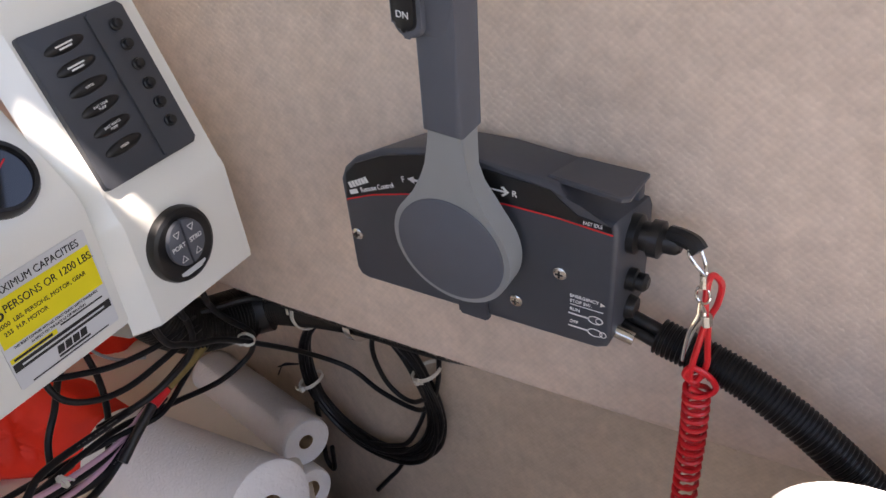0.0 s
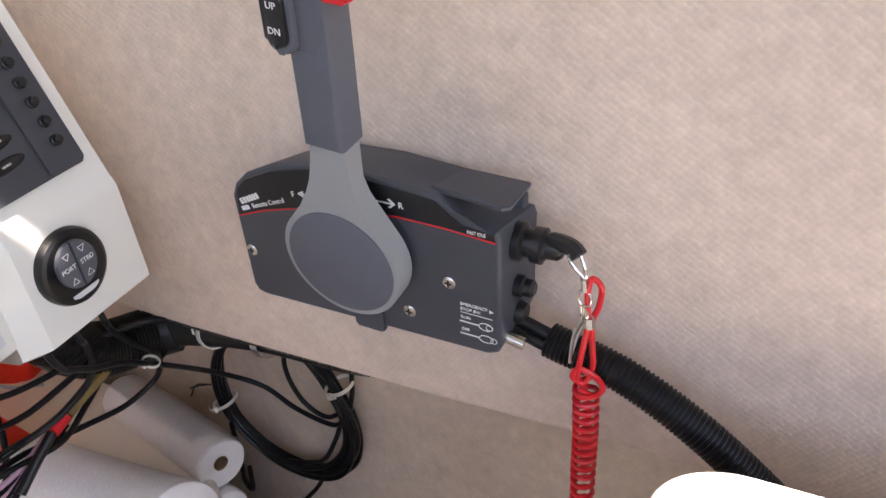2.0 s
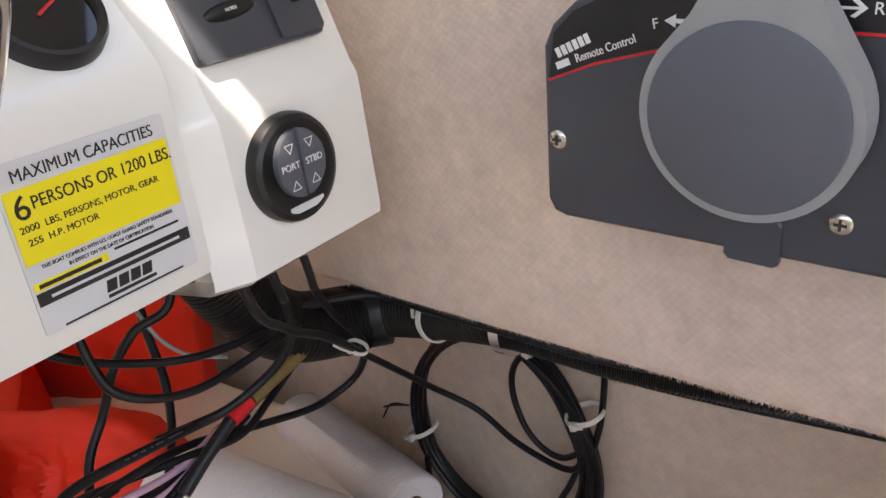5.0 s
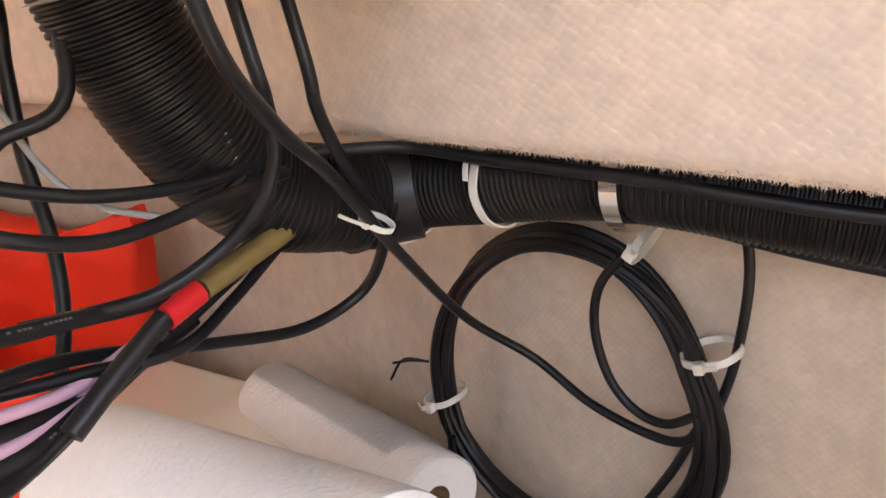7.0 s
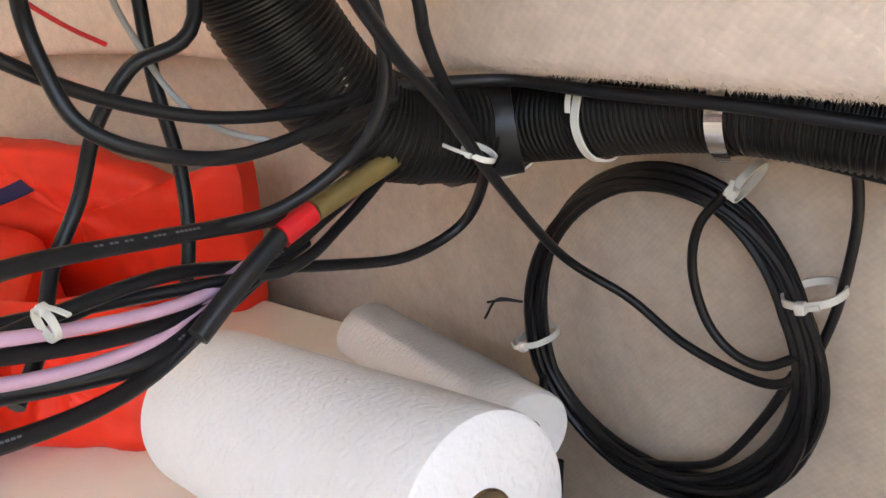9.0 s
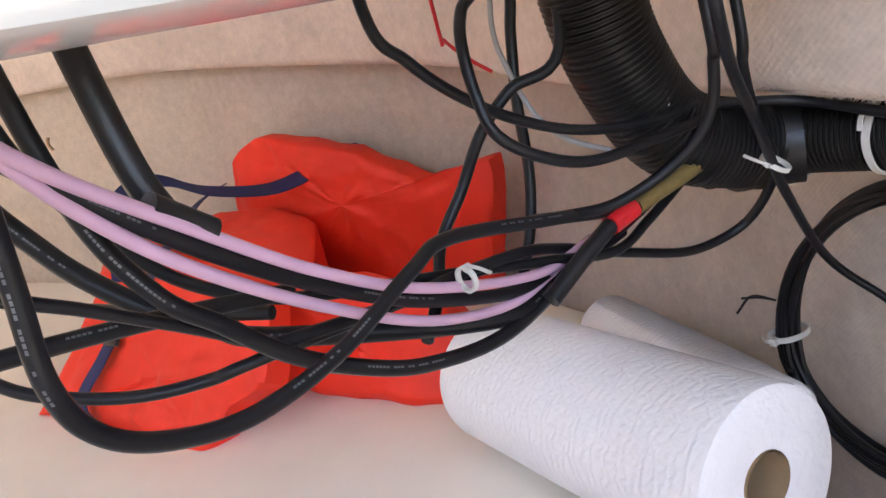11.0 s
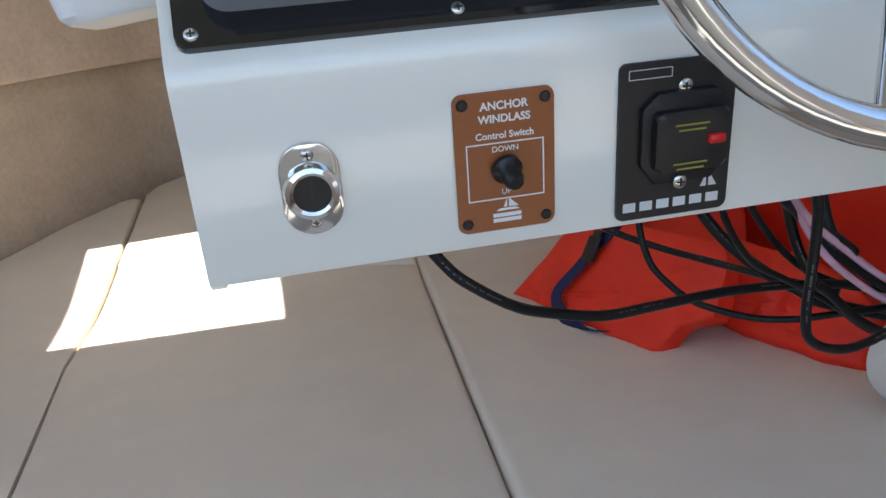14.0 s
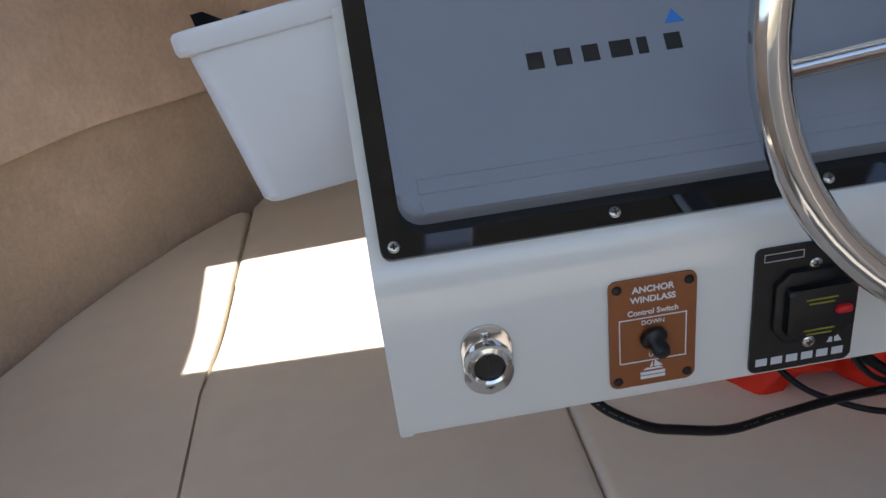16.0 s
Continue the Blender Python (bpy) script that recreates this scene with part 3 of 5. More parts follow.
# trim tab control
trim = part("trim_tab_control", lathe_bm([(0.0300, 0), (0.0300, 0.004), (0.0288, 0.007), (0.026, 0.0085), (0.0235, 0.0075), (0.001, 0.0075)], 56), BLACK, console, "round black trim tab control with two rockers", on_pod(0.6975, 0.0450) @ Matrix.Scale(1.07, 4))
for side, word in ((-1, "PORT"), (1, "STBD")):
    pts = [(side * 0.0007 + side * 0.0165 * math.cos(a), 0.0185 * math.sin(a) + 0.003) for a in np.linspace(-math.pi / 2, math.pi / 2, 18)]
    rock = part("rocker", prism_bm(pts, 0.004, 0.0012, 2), GREY_PAD, trim, "dark grey rocker button", Matrix.Translation((0, 0, 0.0072)))
    letters(word, 0.0052, WHITE_INK, rock, Matrix.Translation((side * 0.0086, 0.003, 0.0042)))
    for y, flip in ((0.0125, -1), (-0.0075, 1)):
        for a, b in (((-0.003, -0.0022 * flip), (0.003, -0.0022 * flip)), ((-0.003, -0.0022 * flip), (0, 0.0026 * flip)), ((0.003, -0.0022 * flip), (0, 0.0026 * flip))):
            p = [Vector((side * 0.0072 + a[0], y + a[1], 0.0041)), Vector((side * 0.0072 + b[0], y + b[1], 0.0041))]
            part("arrow_line", tube_bm(p, 0.00028, 4), WHITE_INK, rock, "", None, False)
part("maker_bar", box_bm((-0.012, -0.0238, 0.0075), (0.013, -0.0195, 0.0080)), LABEL, trim, "", None, False)

# switch panel: six rockers and six breakers
swp = part("switch_panel", prism_bm(rounded(0.092, 0.120, 0.003), 0.006, 0.002, 2), GREY_BOX, console, "dark grey six-gang switch panel", on_pod_slope(0.7055, 0.081))
part("breaker_strip", prism_bm(rounded(0.034, 0.116, 0.002), 0.003, 0.001, 1), GREY_BOX, swp, "", Matrix.Translation((0.028, 0.0, 0.0055)))
for k in range(6):
    y = 0.044 - k * 0.0160
    bm = bmesh.new()
    bmesh.ops.create_uvsphere(bm, u_segments=20, v_segments=10, radius=1.0, matrix=Matrix.Diagonal((0.0185, 0.0050, 0.0036, 1)))
    r = part("rocker", bm, BLACK, swp, "black oval rocker switch", Matrix.Translation((-0.015, y, 0.0055)) @ pose(0, 0, 0, 0, 0, 4))
    words = {2: ("WIPER",), 3: ("BAIT TANK", "PUMP"), 4: ("SALT WATER", "PUMP"), 5: ("HORN",)}.get(k, ())
    for j, word in enumerate(words):
        letters(word, 0.0027, WHITE_INK, r, Matrix.Translation((-0.001, 0.0011 - j * 0.0026 if len(words) > 1 else 0.0, 0.0037)))
    for j in range(0 if words else 2):
        part("caption_bar", box_bm((-0.009 + j * 0.002, 0.0004 - j * 0.0024, 0.0030), (0.006 - j * 0.002, 0.0016 - j * 0.0024, 0.0038)), WHITE_INK, r, "", None, False)
    part("breaker_button", lathe_bm([(0.0048, 0), (0.0048, 0.002), (0.0036, 0.0026), (0.0034, 0.006), (0.001, 0.0066)], 16), BLACK, swp, "black reset button", Matrix.Translation((0.030, y, 0.0085)))

# ---- the remote control box ----
BOX = axes((0.415, 0.318, 0.846), (0, -0.976, -0.216), (0, -0.216, 0.976))
control = thing("remote_control", "dark slate outboard remote control box with grey lever", "remote control", BOX)
OUT = [(-0.076, -0.0515), (0.112, -0.0465), (0.1195, -0.043), (0.122, -0.036), (0.1235, 0.050), (0.1215, 0.0555), (0.099, 0.0585), (0.090, 0.065), (0.082, 0.0725), (0.026, 0.0775), (-0.012, 0.0765), (-0.046, 0.0685), (-0.070, 0.0570), (-0.0815, 0.0465), (-0.0865, 0.036), (-0.0865, -0.043), (-0.083, -0.0495)]
bm = prism_bm(OUT, 0.060, 0.0035, 3)
for v in bm.verts:
    if v.co.z < 0.01 and v.co.y > 0.02:
        v.co.y -= 0.015
part("case", bm, GREY_BOX, control, "", Matrix.Translation((0, 0, -0.060)))
band = [(-0.0825, 0.0215), (-0.058, 0.0315), (-0.029, 0.0395), (0.0, 0.0455), (0.025, 0.0495), (0.0505, 0.0520), (0.085, 0.0515), (0.1205, 0.0487), (0.1195, 0.0525), (0.098, 0.0555), (0.0885, 0.062), (0.080, 0.0690), (0.026, 0.0735), (-0.012, 0.0725), (-0.045, 0.0645), (-0.069, 0.0535), (-0.0795, 0.0430)]
part("black_band", prism_bm(band, 0.0008), BLACK, control, "glossy black printed band", Matrix.Translation((0, 0, 0.0000)), False)
stripe = bmesh.new()
line = [(-0.083, 0.0198), (-0.058, 0.0298), (-0.029, 0.0378), (0.0, 0.0438), (0.025, 0.0478), (0.0505, 0.0503), (0.085, 0.0498), (0.121, 0.0470)]
lo = [stripe.verts.new((x, y, 0.0009)) for x, y in line]
hi = [stripe.verts.new((x, y + 0.0012, 0.0009)) for x, y in line]
for k in range(len(line) - 1):
    stripe.faces.new((lo[k], lo[k + 1], hi[k + 1], hi[k]))
part("red_stripe", stripe, RED_INK, control, "thin red printed stripe", None, False)
for k in range(6):
    part("logo_bar", box_bm((0, 0, 0), (0.0024, 0.0046, 0.0004)), WHITE_INK, control, "", Matrix.Translation((-0.0770 + k * 0.0030, 0.0315 + k * 0.0015, 0.0008)) @ pose(0, 0, 0, 0, 0, 27), False)
letters("Remote Control", 0.0056, WHITE_INK, control, Matrix.Translation((-0.0680, 0.0318, 0.0011)) @ pose(0, 0, 0, 0, 0, 21), "LEFT", 0.85)
part("caption_bar", box_bm((0, 0, 0), (0.0075, 0.0034, 0.0004)), WHITE_INK, control, "", Matrix.Translation((-0.0775, 0.0260, 0.0008)) @ pose(0, 0, 0, 0, 0, 23), False)
letters("F", 0.0062, WHITE_INK, control, Matrix.Translation((-0.0290, 0.0500, 0.0011)) @ pose(0, 0, 0, 0, 0, 12))
letters("R", 0.0062, WHITE_INK, control, Matrix.Translation((0.0560, 0.0600, 0.0011)))
part("arrow", prism_bm([(0.024, 0.0482), (0.0375, 0.0482), (0.0345, 0.0458), (0.0362, 0.0452), (0.0402, 0.0487), (0.0362, 0.0522), (0.0345, 0.0516), (0.0375, 0.0492), (0.024, 0.0492)], 0.0004), WHITE_INK, control, "", Matrix.Translation((0.012, 0.0113, 0.0008)), False)
part("arrow", prism_bm([(-0.026, 0.0508), (-0.030, 0.0508), (-0.030, 0.0490), (-0.035, 0.0517), (-0.030, 0.0545), (-0.030, 0.0526), (-0.026, 0.0526)][::-1], 0.0004), WHITE_INK, control, "", Matrix.Translation((0.010, 0.0000, 0.0008)), False)
letters("FAST IDLE", 0.0035, WHITE_INK, control, Matrix.Translation((0.1080, 0.0518, 0.0011)), stretch=0.8)
for words, size, y in (("EMERGENCY", 0.0035, -0.0070), ("STOP SW.", 0.0035, -0.0112), ("RUN", 0.0035, -0.0180), ("OFF", 0.0035, -0.0285)):
    letters(words, size, WHITE_INK, control, Matrix.Translation((0.0935, y, 0.0003)), "LEFT")
part("caption_bar", box_bm((0.0935, -0.0144, 0), (0.1165, -0.0139, 0.0003)), WHITE_INK, control, "", None, False)
part("arrow", prism_bm([(0.1145, -0.0065), (0.1175, -0.008), (0.1145, -0.0095)][::-1], 0.0003), WHITE_INK, control, "", None, False)
for y, gap in ((-0.0220, 0.0), (-0.0325, 0.003)):
    part("pictogram", prism_bm([(0.0925, y - 0.0005), (0.106, y - 0.0005), (0.106, y + 0.0005), (0.0925, y + 0.0005)], 0.0003), WHITE_INK, control, "", None, False)
    ring = [Vector((0.1115 + 0.005 * math.cos(a), y + 0.0030 * math.sin(a), 0.0002)) for a in np.linspace(0, 2 * math.pi, 24)[:-1]]
    part("pictogram", tube_bm(ring, 0.00035, 4, closed=True), WHITE_INK, control, "", None, False)
    ring = [Vector((0.1140 + gap + 0.0022 * math.cos(a), y + 0.0022 * math.sin(a), 0.0002)) for a in np.linspace(0, 2 * math.pi, 18)[:-1]]
    part("pictogram", tube_bm(ring, 0.0003, 4, closed=True), WHITE_INK, control, "", None, False)
for x, y in ((-0.0788, -0.0093), (0.0863, 0.0078), (0.0539, -0.026)):
    screw(control, Matrix.Translation((x, y, 0.0)), 0.0048)
part("bottom_tab", prism_bm(rounded(0.024, 0.022, 0.002), 0.004, 0.001, 1), GREY_BOX, control, "", Matrix.Translation((0.0195, -0.0415, -0.0025)))
# flap over the fast idle recess
part("flap", prism_bm([(0.074, 0.006), (0.124, 0.0), (0.128, 0.004), (0.126, 0.042), (0.080, 0.042)], 0.003, 0.001, 1), GREY_BOX, control, "lifted grey flap", axes((0.0, 0.0735, -0.002), (1, -0.03, 0), (0, -0.12, -1)))
part("recess", box_bm((0.086, 0.030, -0.057), (0.119, 0.052, -0.046), 0.001), GREY_BOX, control)
# lever
LEVER = axes((0.413, 0.296, 0.862), (0, -0.955, -0.30), (-0.07, -0.30, 0.955))
lever = part("lever", prism_bm([(0.0440 * math.cos(a), 0.0440 * math.sin(a)) for a in np.linspace(radians(143), radians(397), 40)] + [(0.0262, 0.0390), (0.0170, 0.0520), (0.0130, 0.0630), (0.0122, 0.0980), (-0.0122, 0.0980), (-0.0130, 0.0630), (-0.0170, 0.0520), (-0.0262, 0.0390)], 0.017, 0.0025, 3), LEVER_GREY, control, "light grey moulded lever", BOX.inverted() @ LEVER @ Matrix.Translation((0, 0, 0.002)))
part("pad", lathe_bm([(0.0398, 0), (0.0398, 0.0012), (0.0388, 0.0018), (0.001, 0.0018)], 64), GREY_PAD, lever, "round slate cover disc", Matrix.Translation((0, 0, 0.017)))
part("grip", prism_bm([(-0.0132, 0.090), (0.0132, 0.090), (0.0122, 0.168), (0.0122, 0.24), (-0.0122, 0.24), (-0.0122, 0.168)], 0.024, 0.004, 3), GREY_PAD, lever, "slate rubber-textured grip", Matrix.Translation((0, 0, -0.003)))
head = part("grip_head", prism_bm([(-0.0098, 0.146), (0.0098, 0.146), (0.0112, 0.172), (0.0135, 0.205), (0.0140, 0.248), (-0.027, 0.248), (-0.027, 0.180), (-0.0245, 0.164), (-0.0175, 0.157)], 0.026, 0.008, 4), GREY_PAD, lever, "", Matrix.Translation((0, 0, -0.0045)))
tilt = part("tilt_switch", prism_bm(rounded(0.0190, 0.042, 0.008), 0.008, 0.003, 3), GREY_PAD, lever, "trim switch housing", Matrix.Translation((-0.0140, 0.171, 0.018)))
rk = part("rocker", prism_bm(rounded(0.0135, 0.032, 0.006), 0.006, 0.002, 2), BLACK, lever, "black up and down rocker", Matrix.Translation((-0.0140, 0.171, 0.0230)))
letters("UP", 0.0054, WHITE_INK, rk, Matrix.Translation((0, 0.0078, 0.0062)))
letters("DN", 0.0054, WHITE_INK, rk, Matrix.Translation((0, -0.0062, 0.0062)))
part("neutral_trigger", prism_bm(rounded(0.022, 0.05, 0.004), 0.02, 0.003, 2), RED, lever, "red neutral lock trigger", Matrix.Translation((0.017, 0.207, 0.0)))
# kill switch, push button and outlets on the aft end
kill = part("kill_switch", lathe_bm([(0.013, 0), (0.013, 0.006), (0.0095, 0.008), (0.0095, 0.013), (0.012, 0.0135), (0.012, 0.020), (0.0095, 0.021), (0.0078, 0.0225), (0.0072, 0.030), (0.005, 0.0325)], 28), BLACK, control, "black key switch with lanyard clip", axes((0.122, 0.034, -0.026), (0, 1, 0), (0, 0, 1)))
part("push_button", lathe_bm([(0.0078, 0), (0.0078, 0.006), (0.0062, 0.007), (0.0062, 0.012), (0.004, 0.014)], 24), BLACK, control, "", axes((0.122, -0.002, -0.026), (0, 1, 0), (0, 0, 1)))
part("cable_gland", lathe_bm([(0.0085, 0), (0.0088, 0.006), (0.007, 0.012)], 24), BLACK, control, "", axes((0.116, -0.028, -0.030), (0, 1, 0), (0, 0, 1)))
part("cable_ferrule", lathe_bm([(0.0045, 0), (0.0045, 0.014)], 20), STEEL, control, "steel cable ferrule", axes((0.120, -0.036, -0.012), (0.2, 1, 0), (0, 0, 1)))

# ---- steering wheel ----
WC, WR = Vector((0.051, 0.462, 1.039)), 0.163
WN = Vector((-0.088, -0.98, 0.16)).normalized()
WHEEL = axes(WC, WN.cross(Vector((0, 0, 1))) * -1, (0, 0, 1))
wheel = thing("steering_wheel", "polished stainless steel steering wheel", "steering wheel", WHEEL)
part("rim", tube_bm([Vector((WR * math.cos(a), WR * math.sin(a), 0)) for a in np.linspace(0, 2 * math.pi, 73)[:-1]], 0.0105, 16, closed=True), CHROME, wheel)
for k in range(5):
    a = radians(90 + 72 * k + 20)
    part("spoke", tube_bm([Vector((0.02 * math.cos(a), 0.02 * math.sin(a), -0.035)), Vector((0.10 * math.cos(a), 0.10 * math.sin(a), -0.02)), Vector((WR * math.cos(a), WR * math.sin(a), 0))], 0.0055, 10), CHROME, wheel)
part("hub", lathe_bm([(0.03, -0.09), (0.03, -0.05), (0.038, -0.045), (0.038, -0.025), (0.03, -0.018), (0.01, -0.016)], 32), BLACK, wheel, "black hub")

# ---- waste bin beside the console ----
bin_thing = thing("waste_bin", "small white plastic waste bin with black liner", "waste bin", pose(-0.349, 0.668, 0.987, 0, -6, 3) @ Matrix.Diagonal((1.0, 1.0, 1.07, 1)))
bm = bmesh.new()
loops = []
for z, hx, hy, r in ((0.0, 0.054, 0.046, 0.012), (0.004, 0.058, 0.050, 0.014), (0.100, 0.073, 0.062, 0.018), (0.101, 0.078, 0.068, 0.02), (0.104, 0.0795, 0.070, 0.02), (0.113, 0.0795, 0.070, 0.02), (0.115, 0.0775, 0.068, 0.02), (0.114, 0.074, 0.063, 0.018), (0.02, 0.050, 0.044, 0.012)):
    loops.append([bm.verts.new((x, y, z)) for x, y in rounded(2 * hx, 2 * hy, r, 5)])
for a, b in zip(loops, loops[1:]):
    for k in range(len(a)):
        bm.faces.new((a[k], a[(k + 1) % len(a)], b[(k + 1) % len(a)], b[k]))
bm.faces.new(loops[0][::-1]); bm.faces.new(loops[-1])
part("body", bm, WHITE, bin_thing)
bm = bmesh.new()
bmesh.ops.create_grid(bm, x_segments=16, y_segments=16, size=0.5)
for v in bm.verts:
    x, y = v.co.x, v.co.y
    v.co = Vector((x * 0.125, y * 0.105, 0.112 + 0.016 * noise.noise(Vector((x * 7, y * 7, 3)))))
part("liner", bm, BLACK, bin_thing, "crumpled black bin liner")


def roll(a, b, r, name, label, core=0.02, squash=1.0):
    """A roll of kitchen paper from a to b along its axis, with a cardboard core."""
    a, b = Vector(a), Vector(b)
    d = b - a
    m = axes(a, Vector((0, 0, 1)).cross(d), (0, 0, 1))
    if m.to_3x3().col[2].dot(d) < 0:
        m = axes(a, d.cross(Vector((0, 0, 1))), (0, 0, 1))
    n = d.length
    t = thing(name, label, "paper roll", m, "paper rolls")
    prof = [(core, 0.003), (r * 0.93, 0.0), (r * 0.985, 0.002), (r, 0.007)] + [(r, n * k / 14) for k in range(1, 14)] + [(r, n - 0.007), (r * 0.985, n - 0.002), (r * 0.93, n), (core, n - 0.003)]
    bm = lathe_bm(prof, 72)
    bmesh.ops.delete(bm, geom=[f for f in bm.faces if len(f.verts) > 4], context="FACES_ONLY")
    for v in bm.verts:
        a0 = math.atan2(v.co.y, v.co.x)
        if math.hypot(v.co.x, v.co.y) > core * 1.5:
            k = 1 + 0.012 * noise.noise(Vector((math.cos(a0) * 1.5, math.sin(a0) * 1.5, v.co.z * 9)))
            v.co.x *= k; v.co.y *= k
        v.co.y *= squash
    part("paper", bm, PAPER, t)
    bm = lathe_bm([(core, 0.002), (core, n - 0.002), (core - 0.0015, n - 0.002), (core - 0.0015, 0.002)], 32)
    bmesh.ops.delete(bm, geom=[f for f in bm.faces if len(f.verts) > 4], context="FACES_ONLY")
    for v in bm.verts:
        v.co.y *= squash
    part("core", bm, CARD, t, "brown cardboard core")
    return t


roll((0.365, 0.622, 0.519), (0.371, 0.905, 0.519), 0.059, "paper_towel_roll", "full white embossed paper towel roll lying on cushion", 0.0195)
half_roll = roll((0.505, 0.722, 0.462), (0.582, 1.00, 0.484), 0.0345, "paper_towel_roll", "half-used white paper towel roll wedged against hull", 0.010, 0.9)
sheet_bm = bmesh.new()
prof = [(0.036 * math.cos(a), 0.9 * 0.036 * math.sin(a)) for a in np.linspace(radians(70), radians(175), 12)]
prof += [(-0.040, -0.006), (-0.047, -0.016)]
lines = [[sheet_bm.verts.new((u, v, z + 0.01 * (u + 0.03))) for u, v in prof] for z in np.linspace(0.035, 0.285, 8)]
for a, b in zip(lines, lines[1:]):
    for k in range(len(prof) - 1):
        sheet_bm.faces.new((a[k], a[k + 1], b[k + 1], b[k]))
bmesh.ops.solidify(sheet_bm, geom=list(sheet_bm.faces), thickness=0.0006)
part("loose_sheet", sheet_bm, PAPER, half_roll, "loose end of paper sheet")
roll((0.478, 0.715, 0.405), (0.520, 0.90, 0.41), 0.030, "paper_towel_roll", "white paper towel roll wedged below the others", 0.012)

# ---- orange life vest ----


def pad_bm(o, x, y, outline, thick, puff=0.012, wrinkle=0.006, seed=0.0, rings=14):
    """A soft foam pad in nylon: a rounded outline on a plane, bulged in front and behind, with creases."""
    m = axes(Vector(o), x, y)
    ring = [Vector((q.x, q.y, 0)) for q in smooth_path([(u, v, 0) for u, v in outline] + [(*outline[0], 0)], 7)[:-1]]
    hard = []
    for i, q in enumerate(ring):                       # between the straight outline and its smooth curve
        k, t = divmod(i, 7)
        a, b = outline[k], outline[(k + 1) % len(outline)]
        hard.append(q.lerp(Vector((a[0] + (b[0] - a[0]) * t / 7, a[1] + (b[1] - a[1]) * t / 7, 0)), 0.6))
    mid = sum(hard, Vector()) / len(hard)
    bm = bmesh.new()
    layers = []
    for side in (1, -1):
        for r in range(rings + 1):
            s = 1 - (1 - (r / rings if side > 0 else 1 - r / rings)) ** 1.6
            row = []
            for q in hard:
                p = mid.lerp(q, max(s, 0.015))
                h = (1 - s ** 5) ** 0.5
                z = puff * h if side > 0 else -thick + puff - (puff - 0.004) * h
                w = Vector((p.x * 13 + seed, p.y * 13, side))
                fold = noise.noise(w) + 0.7 * (0.5 - abs(noise.noise(w * 2.1 + Vector((seed, 3, 0))))) * 2 + 0.3 * noise.noise(w * 5)
                z += wrinkle * fold * (0.3 + 0.7 * h)
                p = p + Vector((noise.noise(w * 1.7 + Vector((5, 0, z))), noise.noise(w * 1.7 + Vector((0, 5, z))), 0)) * 0.004
                row.append(bm.verts.new(m @ Vector((p.x, p.y, z))))
            layers.append(row)
    n = len(hard)
    for a, b in zip(layers, layers[1:]):
        for k in range(n):
            bm.faces.new((a[k], a[(k + 1) % n], b[(k + 1) % n], b[k]))
    bm.faces.new(layers[0][::-1])
    bm.faces.new(layers[-1])
    return bm


def strap_bm(points, width, across, thick=0.0016):
    """Flat webbing along a path; across gives the way of its width."""
    path = smooth_path(points, 8)
    across = Vector(across)
    bm = bmesh.new()
    rows = []
    for i, q in enumerate(path):
        way = (path[min(i + 1, len(path) - 1)] - path[max(i - 1, 0)]).normalized()
        a = (across - way * across.dot(way)).normalized()
        z = way.cross(a)
        rows.append([bm.verts.new(q + a * s * width / 2 + z * h * thick / 2) for s, h in ((-1, -1), (1, -1), (1, 1), (-1, 1))])
    for a, b in zip(rows, rows[1:]):
        for k in range(4):
            bm.faces.new((a[k], a[(k + 1) % 4], b[(k + 1) % 4], b[k]))
    bm.faces.new(rows[0][::-1]); bm.faces.new(rows[-1])
    return bm


vest = thing("life_vest", "bright orange nylon life vest with navy straps, lying folded on cushion", "life vest", Matrix.Translation((0.25, 1.25, 0.46)))
VM = Matrix.Translation((-0.25, -1.25, -0.46))


def vest_part(name, bm, mat, label=""):
    bm.transform(VM)
    return part(name, bm, mat, vest, label)


vest_part("back_panel", pad_bm((0.437, 1.711, 0.52), (0.301, -0.944, -0.137), (0.042, -0.13, 0.991), [(-0.047, 0.087), (-0.030, 0.174), (0.037, 0.214), (0.085, 0.218), (0.264, 0.203), (0.402, 0.167), (0.476, 0.190), (0.520, 0.200), (0.522, 0.149), (0.487, -0.036), (0.287, -0.055), (-0.017, -0.050)], 0.045, 0.014, 0.010, 1.0), ORANGE)
vest_part("shoulder_pad", pad_bm((0.145, 1.578, 0.596), (0.886, -0.463, -0.011), (0.46, 0.878, 0.13), [(0.010, -0.016), (-0.026, 0.176), (-0.010, 0.239), (0.096, 0.222), (0.256, 0.146), (0.329, 0.017), (0.328, -0.216), (0.153, -0.121)], 0.115, 0.010, 0.007, 5.0), ORANGE)
vest_part("front_panel", pad_bm((0.029, 1.514, 0.478), (0.358, -0.934, -0.023), (0.505, 0.173, 0.846), [(0.004, -0.016), (0.094, -0.014), (0.217, -0.020), (0.352, -0.016), (0.382, -0.006), (0.403, 0.040), (0.450, 0.067), (0.444, 0.119), (0.414, 0.168), (0.113, 0.163), (0.088, 0.130)], 0.036, 0.006, 0.009, 2.0), ORANGE)
vest_part("front_panel", pad_bm((0.262, 1.22, 0.462), (0.454, -0.891, -0.016), (0.469, 0.223, 0.854), [(-0.019, 0.017), (0.067, 0.001), (0.203, -0.004), (0.254, 0.002), (0.259, 0.071), (0.2, 0.117), (0.114, 0.139), (-0.029, 0.14), (-0.038, 0.082)], 0.075, 0.016, 0.012, 3.0), ORANGE)
